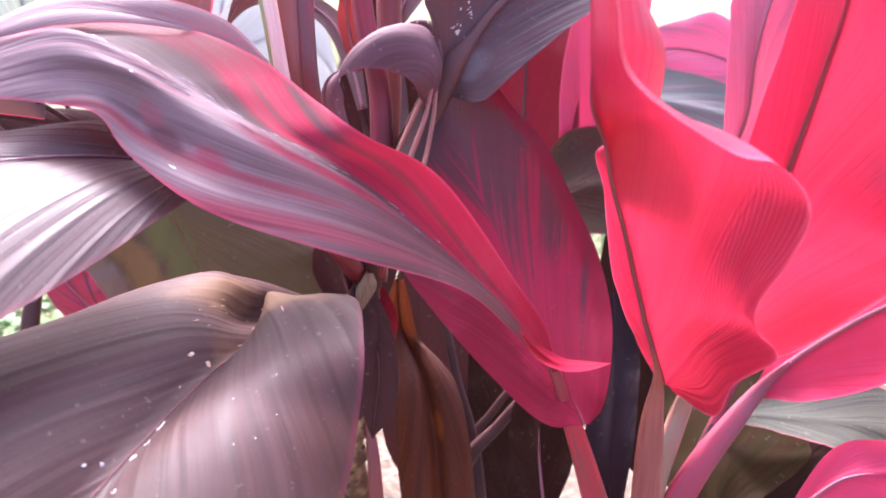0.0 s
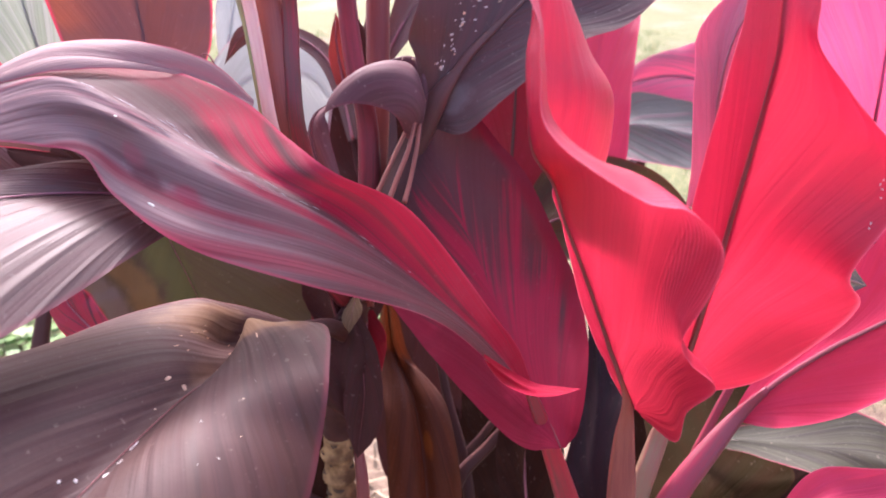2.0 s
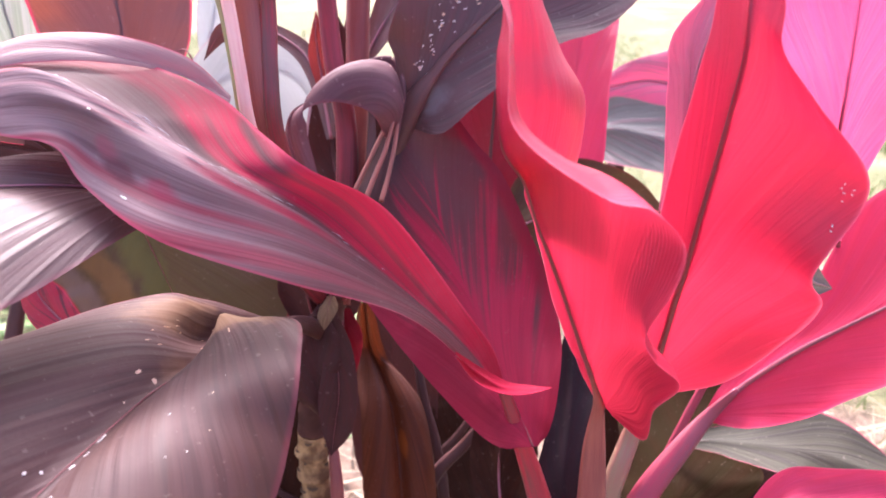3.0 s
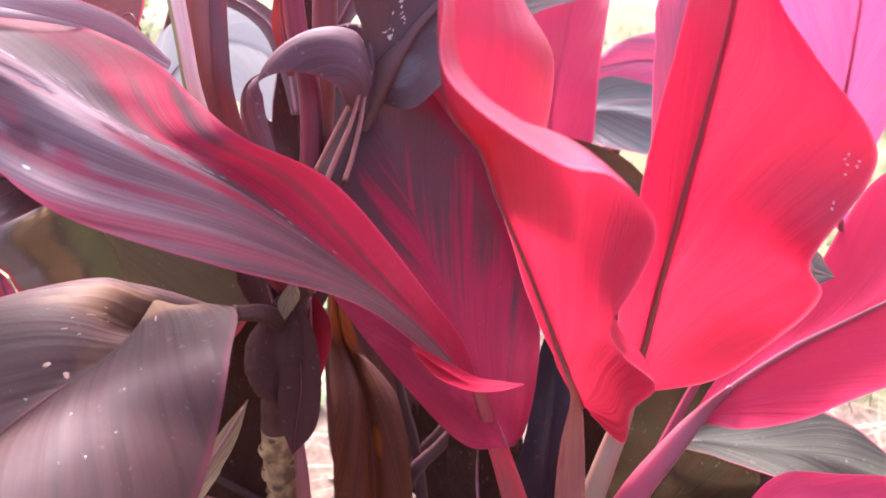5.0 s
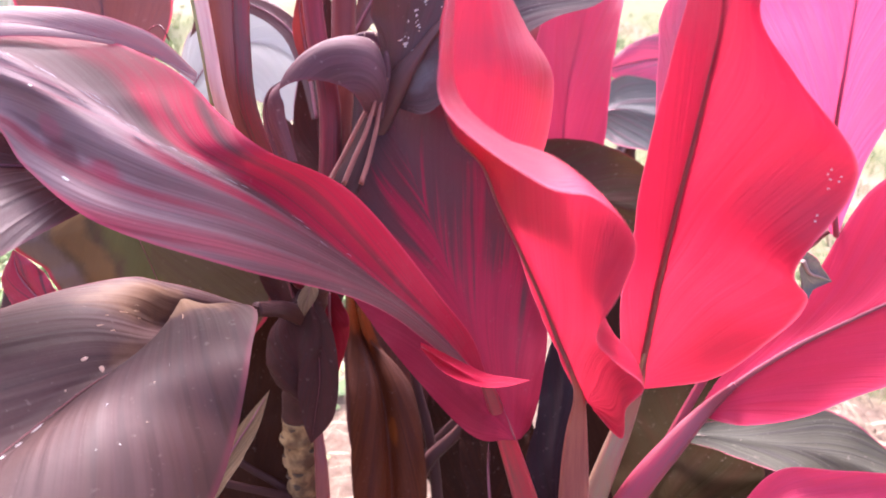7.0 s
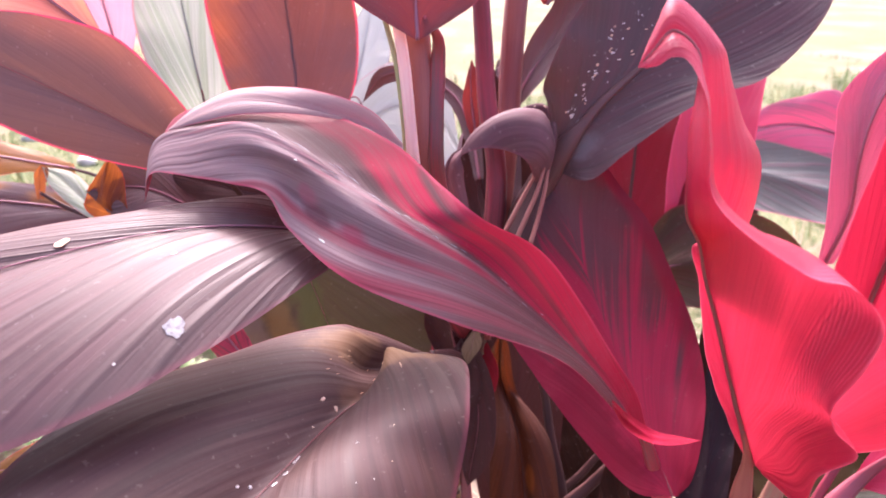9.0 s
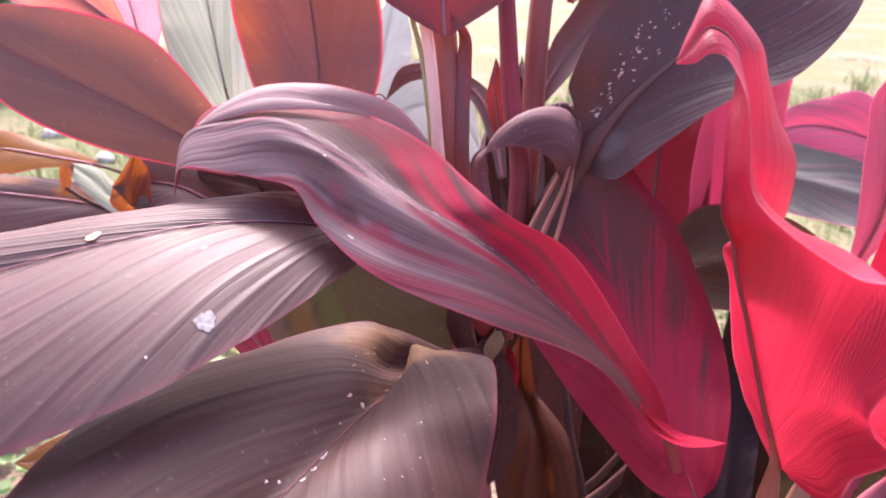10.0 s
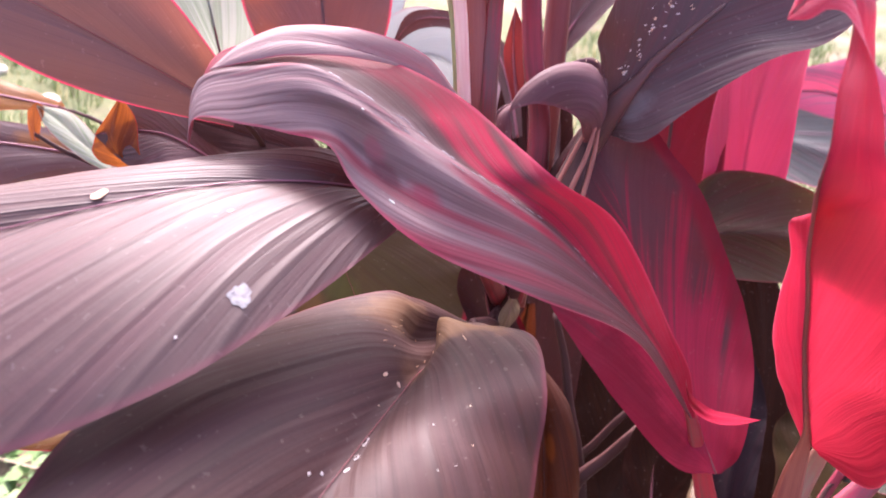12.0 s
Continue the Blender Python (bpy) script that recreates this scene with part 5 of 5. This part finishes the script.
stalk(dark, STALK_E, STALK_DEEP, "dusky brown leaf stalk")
# shiny lines along the stalk's edges, built as thin paler tubes
stalk(dark, STALK_E2, STALK_GLOSS, "thin stalk edge with its shine in a paler colour", 0.0)
stalk(dark, STALK_E3, STALK_GLOSS, "thin stalk edge with its shine in a paler colour", 0.0)
stalk(dark, STALK_E4, STALK_GLOSS, "thin stalk edge with its shine in a paler colour", 0.2)
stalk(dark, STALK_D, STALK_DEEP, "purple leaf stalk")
stalk(dark, STALK_BROAD, STALK_PURPLE, "purple leaf stalk")

leaf(dark, SHEATH, BROWN_AND_SHADE, "dark purple leaf sheath", bow=(0.3, 0.3), seed=50, rib=RIB_DARK)
leaf(dark, SHEATH_LOW, BROWN_AND_SHADE, "dark purple leaf sheath", bow=(-0.3, -0.3), seed=68, rib=RIB_DARK, rib_size=0.0004)
# dark leaves added to fill the gaps where shade lies
leaf(dark, INNER_BACK, BROWN_AND_SHADE, "near-black leaf standing in for shade", seed=51)
leaf(dark, INNER_DEEP, BROWN_AND_SHADE, "inner dark leaf filling a shaded gap", bow=(0.2, 0.2), seed=52)
leaf(dark, SHADE_MIDDLE, SHADE_DARK, "near-black leaf standing in for shade", seed=53, rib=STALK_DEEP, rib_size=0.0006)
leaf(dark, SHADE_LEFT, SHADE_DARK, "near-black leaf standing in for shade", seed=59, rib=STALK_DEEP, rib_size=0.0006)
leaf(dark, SHADE_LOW, SHADE_DARK, "near-black leaf standing in for shade", seed=54, rib=STALK_DEEP, rib_size=0.0006)
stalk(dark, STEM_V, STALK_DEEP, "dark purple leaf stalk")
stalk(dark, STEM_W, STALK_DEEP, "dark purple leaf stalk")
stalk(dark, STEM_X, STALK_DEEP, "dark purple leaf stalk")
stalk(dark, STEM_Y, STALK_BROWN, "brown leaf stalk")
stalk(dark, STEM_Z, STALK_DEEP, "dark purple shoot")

# added dark leaf in place of the shade behind the red shoot
leaf(red, SHADE_RIGHT, SHADE_DARK, "near-black leaf standing in for shade", seed=55, rib=STALK_DEEP, rib_size=0.0006)
gback = leaf(red, BACK_STRIPED, BACK_STRIPES, "upright leaf striped dark purple and crimson", bow=(0.05, 0.14), seed=21, along=70, half=11, rib=RIB_DARK, rib_size=0.0009)
leaf(red, WAVY_RED + WAVY_RED_TIP, RED_RIBBED, "wavy crimson leaf with a dark midrib", bow=(0.10, 0.12), ripple=0.0004, seed=22, along=130, half=14, rib=RIB_DARK, rib_size=0.0024)
crimson = leaf(red, BROAD_RED, RED, "broad glowing crimson leaf with a dark midrib", bow=(0.05, 0.08), ripple=0.0006, seed=23, along=90, half=13, rib=RIB_DARK, rib_size=0.0024)
leaf(red, CURLED_MARGIN, MAUVE, "narrow curled purple-pink leaf", bow=(0.2, 0.2), seed=24)
leaf(red, UPPER_PINK, PINK, "large pink leaf", bow=(0.1, 0.1), seed=25, along=70, half=11, rib=STALK_RED)
leaf(red, SIDE_PINK, ROSE, "pink leaf spreading sideways with a mauve midrib", bow=(0.08, 0.1), seed=26, along=70, half=11, rib_size=0.0026)
leaf(red, LOW_PINK, ROSE, "low pink leaf", bow=(0.1, 0.1), seed=27)
leaf(red, GREY_GREEN, GREEN_GREY, "low grey-green leaf", seed=28, rib=RIB_PALE, rib_size=0.0007)
leaf(red, LOWER_OLIVE, OLIVE_SHADE, "olive leaf with shade in its colour", bow=(0.1, 0.1), seed=29, rib_size=0.0006, rib=RIB_DARK)
# dark filler for the shade under the low leaves
leaf(red, SHADE_UNDER, SHADE_DARK, "near-black leaf standing in for shade", seed=67, rib_size=0.0006, rib=RIB_DARK)
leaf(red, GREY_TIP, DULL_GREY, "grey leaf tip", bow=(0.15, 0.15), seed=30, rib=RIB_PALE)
leaf(red, LOWER_BLUE, INDIGO, "indigo leaf darkened for shade", bow=(0.2, 0.2), seed=31, rib=STALK_DEEP, rib_size=0.0005)
leaf(red, LOWER_PURPLE, SHADE_DARK, "near-black leaf standing in for shade", bow=(0.2, 0.2), seed=32)
stalk(red, STALK_K, STALK_LIT, "mauve-brown leaf stalk with a crimson side")
stalk(red, STALK_C2, STALK_BROWN, "brown leaf stalk with pink edges")
stalk(red, STALK_G, STALK_OLIVE, "olive-brown leaf stalk")
stalk(red, STALK_L, STALK_RED, "crimson leaf stalk")

leaf(back, BACKLIT_BROWN, BROWN, "backlit brown leaf with a pink margin", bow=(0.03, 0.03), seed=33, along=70, half=10, rib=RIB_DARK, rib_size=0.0005)
leaf(back, UPPER_BROWN, BLUSH, "backlit pink-brown leaf with a pink margin", seed=34)
leaf(back, TALL_BROWN, TALL, "tall brown leaf with orange patches", bow=(0.1, 0.1), seed=35, rib=RIB_DARK)
leaf(back, TALL_GREY, GREY, "tall pale grey-green leaf with a dark midrib", seed=36, rib=RIB_DARK)
leaf(back, TALL_PINK, PALE_PINK, "tall pale pink leaf", seed=37)
leaf(back, ORANGE_SIDE, YELLOW, "orange and olive leaf", seed=38)
leaf(back, GREY_SIDE, PATCHED, "grey-purple leaf with an orange patch", seed=39)
leaf(back, GAP_PURPLE, BROWN_AND_SHADE, "shaded purple-brown leaf", seed=73, rib=STALK_DEEP, rib_size=0.0006)
leaf(back, FOLDED_PURPLE, DARK, "folded dark purple leaf", seed=40)

leaf(far, DEEP_RED, WINE, "red leaf darkened for shade, with a dark midrib", bow=(0.1, 0.1), seed=41, rib=STALK_DEEP, rib_size=0.0026)
leaf(far, MID_PINK, ROSE, "pink leaf", bow=(0.1, 0.1), seed=42)
leaf(far, FAR_STRIPED, DULL_GREY, "drooping grey leaf with pink stripes", seed=43)
leaf(dark, TORN, DRY, "torn tan leaf base", seed=71, along=24, half=4, rib_size=0.0002)
leaf(dark, TORN_LOW, DRY, "torn tan leaf base", seed=72, along=24, half=4, rib_size=0.0002)
leaf(dark, RED_FLAP, CRIMSON, "upturned crimson base of the arching leaf", bow=(0.1, 0.1), ripple=0.0003, seed=60, along=30, half=6, rib_size=0.0002)
# another dark filler for a shaded gap
leaf(dark, SHADE_GAP, BROWN_AND_SHADE, "near-black leaf standing in for shade", seed=61)
# tip of the backlit brown leaf; a pale material stands for the sun on it
leaf(back, FOLDED_TIP, PALE_PINK, "bent-over leaf tip with sunlight painted whitish", bow=(0.2, 0.2), seed=62, along=36, half=6, rib_size=0.0005)
leaf(back, ORANGE_FLAP, FLAME, "small orange-brown leaf", bow=(0.2, 0.2), seed=63, along=30, half=6, rib_size=0.0004)
leaf(back, ORANGE_BUD, FLAME, "small orange leaf", seed=64, along=30, half=5, rib_size=0.0004)
leaf(back, GREY_BEND, GREY, "small pale grey leaf stalk", bow=(0.2, 0.2), seed=65, along=30, half=5, rib_size=0.0005)
leaf(far, FAR_PINK, PINK_STRIPES, "pink leaf striped with dark purple", bow=(0.1, 0.1), seed=66)
leaf(far, OLIVE_ARC, OLIVE, "olive-brown arching leaf", bow=(0.1, 0.1), seed=44)


def join(plant, leaves, top, material, label):
    """Grooved stalks from the bases of leaves down to a cane."""
    for rows in leaves:
        base, after = Vector(rows[0][:3]), Vector(rows[1][:3])
        end = Vector(top) * 1000
        back_way = (base - after).normalized()
        far_off = (end - base).length
        points = [(base - back_way * 6, 1.6), (base * 0.85 + end * 0.15 + back_way * 5, 2.2), (base * 0.45 + end * 0.55 - Vector((0, 0, 0.06 * far_off)), 3.0), (end, 4.0)]
        stalk(plant, [(*p, r) for p, r in points], material, label)


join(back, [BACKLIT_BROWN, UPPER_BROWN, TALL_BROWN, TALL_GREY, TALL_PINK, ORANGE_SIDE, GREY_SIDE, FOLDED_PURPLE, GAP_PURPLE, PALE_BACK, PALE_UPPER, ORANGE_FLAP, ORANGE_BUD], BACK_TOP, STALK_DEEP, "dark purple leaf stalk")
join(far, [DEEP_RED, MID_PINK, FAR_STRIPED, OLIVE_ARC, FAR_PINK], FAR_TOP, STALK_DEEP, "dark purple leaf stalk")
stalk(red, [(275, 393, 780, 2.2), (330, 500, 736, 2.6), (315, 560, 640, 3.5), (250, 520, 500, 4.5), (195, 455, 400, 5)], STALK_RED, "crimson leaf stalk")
join(red, [LOW_PINK, GREY_GREEN, LOWER_OLIVE, SHADE_UNDER, LOWER_BLUE, LOWER_PURPLE, SHADE_RIGHT], RED_TOP, STALK_DEEP, "dark purple leaf stalk")
join(dark, [SHADE_MIDDLE, SHADE_LEFT, SHADE_LOW, SHADE_GAP, LOW_GREY, YELLOWED, LOW_STRIPED, OLIVE_BROAD, DRY_STRAW], DARK_LOW, STALK_DEEP, "dark purple leaf stalk")

# dry scars and stains on the blades
for k, (v, u, size, mat, st) in enumerate([(0.335, -0.137, 1.5, FLECK_BROWN, 1.9), (0.323, -0.05, 2.0, FLECK_BROWN, 1.4), (0.401, 0.531, 1.2, FLECK_BROWN, 1.0), (0.432, 0.015, 2.0, FLECK, 2.6), (0.464, 0.038, 1.8, FLECK, 1.5), (0.486, 0.031, 1.3, FLECK, 1.6), (0.503, -0.05, 1.2, FLECK, 1.0), (0.542, 0.075, 1.5, FLECK, 1.2), (0.557, 0.056, 1.9, FLECK, 1.3), (0.505, 0.531, 0.9, FLECK, 1.5), (0.434, 0.356, 0.7, FLECK, 3.0), (0.47, 0.594, 0.9, FLECK_BROWN, 1.0), (0.369, 0.562, 0.6, FLECK, 1.0), (0.377, -0.05, 0.7, FLECK_BROWN, 1.2), (0.512, 0.45, 0.8, FLECK, 1.4), (0.514, -0.088, 1.0, FLECK, 1.2)]):
    fleck(low, v, u, (0.80 if abs(u) < 0.2 else 0.38) * size / 1000, mat, st, 0.5 * math.sin(k * 2.3), k, hole=0.6 if size > 1.4 and mat is FLECK else 0.0)
fleck(broad, 0.335, 0.80, 0.0052, DROPPING, 1.15, 0.9, 31, "bird_dropping", 30, 0.0005)
fleck(broad, 0.343, 0.77, 0.0010, DROPPING, 1.4, 0.3, 32, "bird_dropping")
fleck(broad, 0.459, -0.167, 0.0026, FLECK_BROWN, 1.7, 0.3, 33)
fleck(broad, 0.32, 0.29, 0.0009, FLECK, 2.0, 0.3, 34)
fleck(broad, 0.41, 0.84, 0.0007, FLECK, 1.0, 0.0, 35)
fleck(main, 0.581, -0.222, 0.0008, FLECK, 1.2, 0.0, 36)
fleck(main, 0.459, -0.811, 0.0008, FLECK, 2.6, 0.2, 37)
rng = random.Random(19)
for k in range(30):
    fleck(main, rng.uniform(0.22, 0.66), rng.uniform(-0.08, 0.22), rng.uniform(0.00007, 0.00013), SCRATCH, rng.uniform(20, 60), rng.uniform(-0.05, 0.12), k, "scratch")
for k in range(14):
    fleck(low, rng.uniform(0.15, 0.30), rng.uniform(-0.6, 0.5), rng.uniform(0.0002, 0.0004), FLECK_BROWN, rng.uniform(4, 14), rng.uniform(-0.2, 0.2), k, "scratch")
rng = random.Random(9)
for k in range(58):
    # most scars follow one side vein, the rest stray towards the midrib
    v = rng.uniform(0.20, 0.66)
    u = -0.30 - 0.55 * (v - 0.2) + rng.gauss(0, 0.055) if k < 42 else rng.uniform(-0.32, -0.08)
    fleck(spotted, v, max(-0.9, u), rng.uniform(0.0004, 0.0009) * (1.5 if k % 9 == 0 else 1.0), FLECK if k % 4 else FLECK_BROWN, rng.uniform(1.2, 3.2), rng.uniform(-0.7, 0.1), k)
for k, (v, u) in enumerate([(0.533, 0.846), (0.518, 0.908), (0.515, 0.858), (0.529, 0.911), (0.522, 0.836), (0.465, 0.901), (0.459, 0.915), (0.50, 0.87)]):
    fleck(crimson, v, u, 0.0004, FLECK, 1.8, k * 0.7, k)
for k in range(7):
    fleck(curled, rng.uniform(0.15, 0.4), rng.uniform(-0.5, 0.3), 0.0006, FLECK_BROWN, 1.8, k, k)

# ---- distance: shrubs and stones at the garden's edge ----
def shrub(x, y, height, material, label, seed, leafs=900, size=0.05):
    rng = random.Random(seed)
    ob = tagged(new("shrub"), label=label, category="shrub", group="shrubs at the garden edge")
    tips = []
    verts, faces = [], []
    for k in range(9):
        a, lean = rng.uniform(0, 6.28), rng.uniform(0.1, 0.6)
        pts = [(x, y, -0.03)]
        for s in (0.35, 0.7, 1.0):
            pts.append((x + math.cos(a) * lean * height * s * s + rng.uniform(-0.05, 0.05), y + math.sin(a) * lean * height * s * s + rng.uniform(-0.05, 0.05), height * s * rng.uniform(0.8, 1.0)))
        c = spline(pts, 12)
        part("branch", tube_mesh("branch", c, [0.018 * (1 - 0.8 * i / 12) for i in range(12)], BRANCH, 6), ob)
        tips += [tuple(p) for p in c[3:]]
    for _ in range(leafs):
        p = Vector(rng.choice(tips)) + Vector((rng.gauss(0, 0.09), rng.gauss(0, 0.09), rng.gauss(0, 0.08))) * height
        d = Vector((rng.gauss(0, 1), rng.gauss(0, 1), rng.gauss(0.3, 0.7))).normalized()
        w = d.orthogonal().normalized() * size * 0.35
        k, ln = len(verts), size * rng.uniform(0.6, 1.5)
        p.z = max(p.z, 0.02)
        verts += [tuple(p), tuple(p + d * ln * 0.5 + w), tuple(p + d * ln), tuple(p + d * ln * 0.5 - w)]
        faces.append((k, k + 1, k + 2, k + 3))
    part("foliage", mesh_of("foliage", verts, faces, material), ob)


shrub(-3.6, 5.0, 1.1, SHRUB, "dark green leafy garden shrub", 11, 4500, 0.05)
shrub(-4.6, 5.4, 1.3, SHRUB, "dark green leafy garden shrub", 12, 4500, 0.05)
shrub(-2.6, 5.6, 1.0, SHRUB, "dark green leafy garden shrub", 13, 4000, 0.045)
shrub(-4.0, 4.3, 0.7, AGAVE, "grey-green shrub with long narrow leaves", 14, 900, 0.13)


def stone(x, y, r, material, label, seed):
    rng = random.Random(seed)
    bm = bmesh.new()
    bmesh.ops.create_icosphere(bm, subdivisions=3, radius=1.0)
    for v in bm.verts:
        k = 1 + 0.28 * noise.noise(v.co * 1.4 + Vector((seed * 3.1, 0, 0))) + 0.07 * noise.noise(v.co * 5)
        v.co = Vector((v.co.x * r * 1.3 * k, v.co.y * r * k, v.co.z * r * 0.6 * k))
    for f in bm.faces:
        f.smooth = True
    me = bpy.data.meshes.new("stone")
    bm.to_mesh(me)
    bm.free()
    me.materials.append(material)
    ob = new("stone", me)
    ob.location, ob.rotation_euler = (x, y, r * 0.35), (0, 0, rng.uniform(0, 6))
    tagged(ob, label=label, category="stone", group="stones in the grass")


for k, (x, y, r) in enumerate([(-2.75, 3.25, 0.06), (-2.45, 3.35, 0.05), (-2.2, 2.9, 0.04)]):
    stone(x, y, r, STONE, "pale weathered stone in the grass", k)
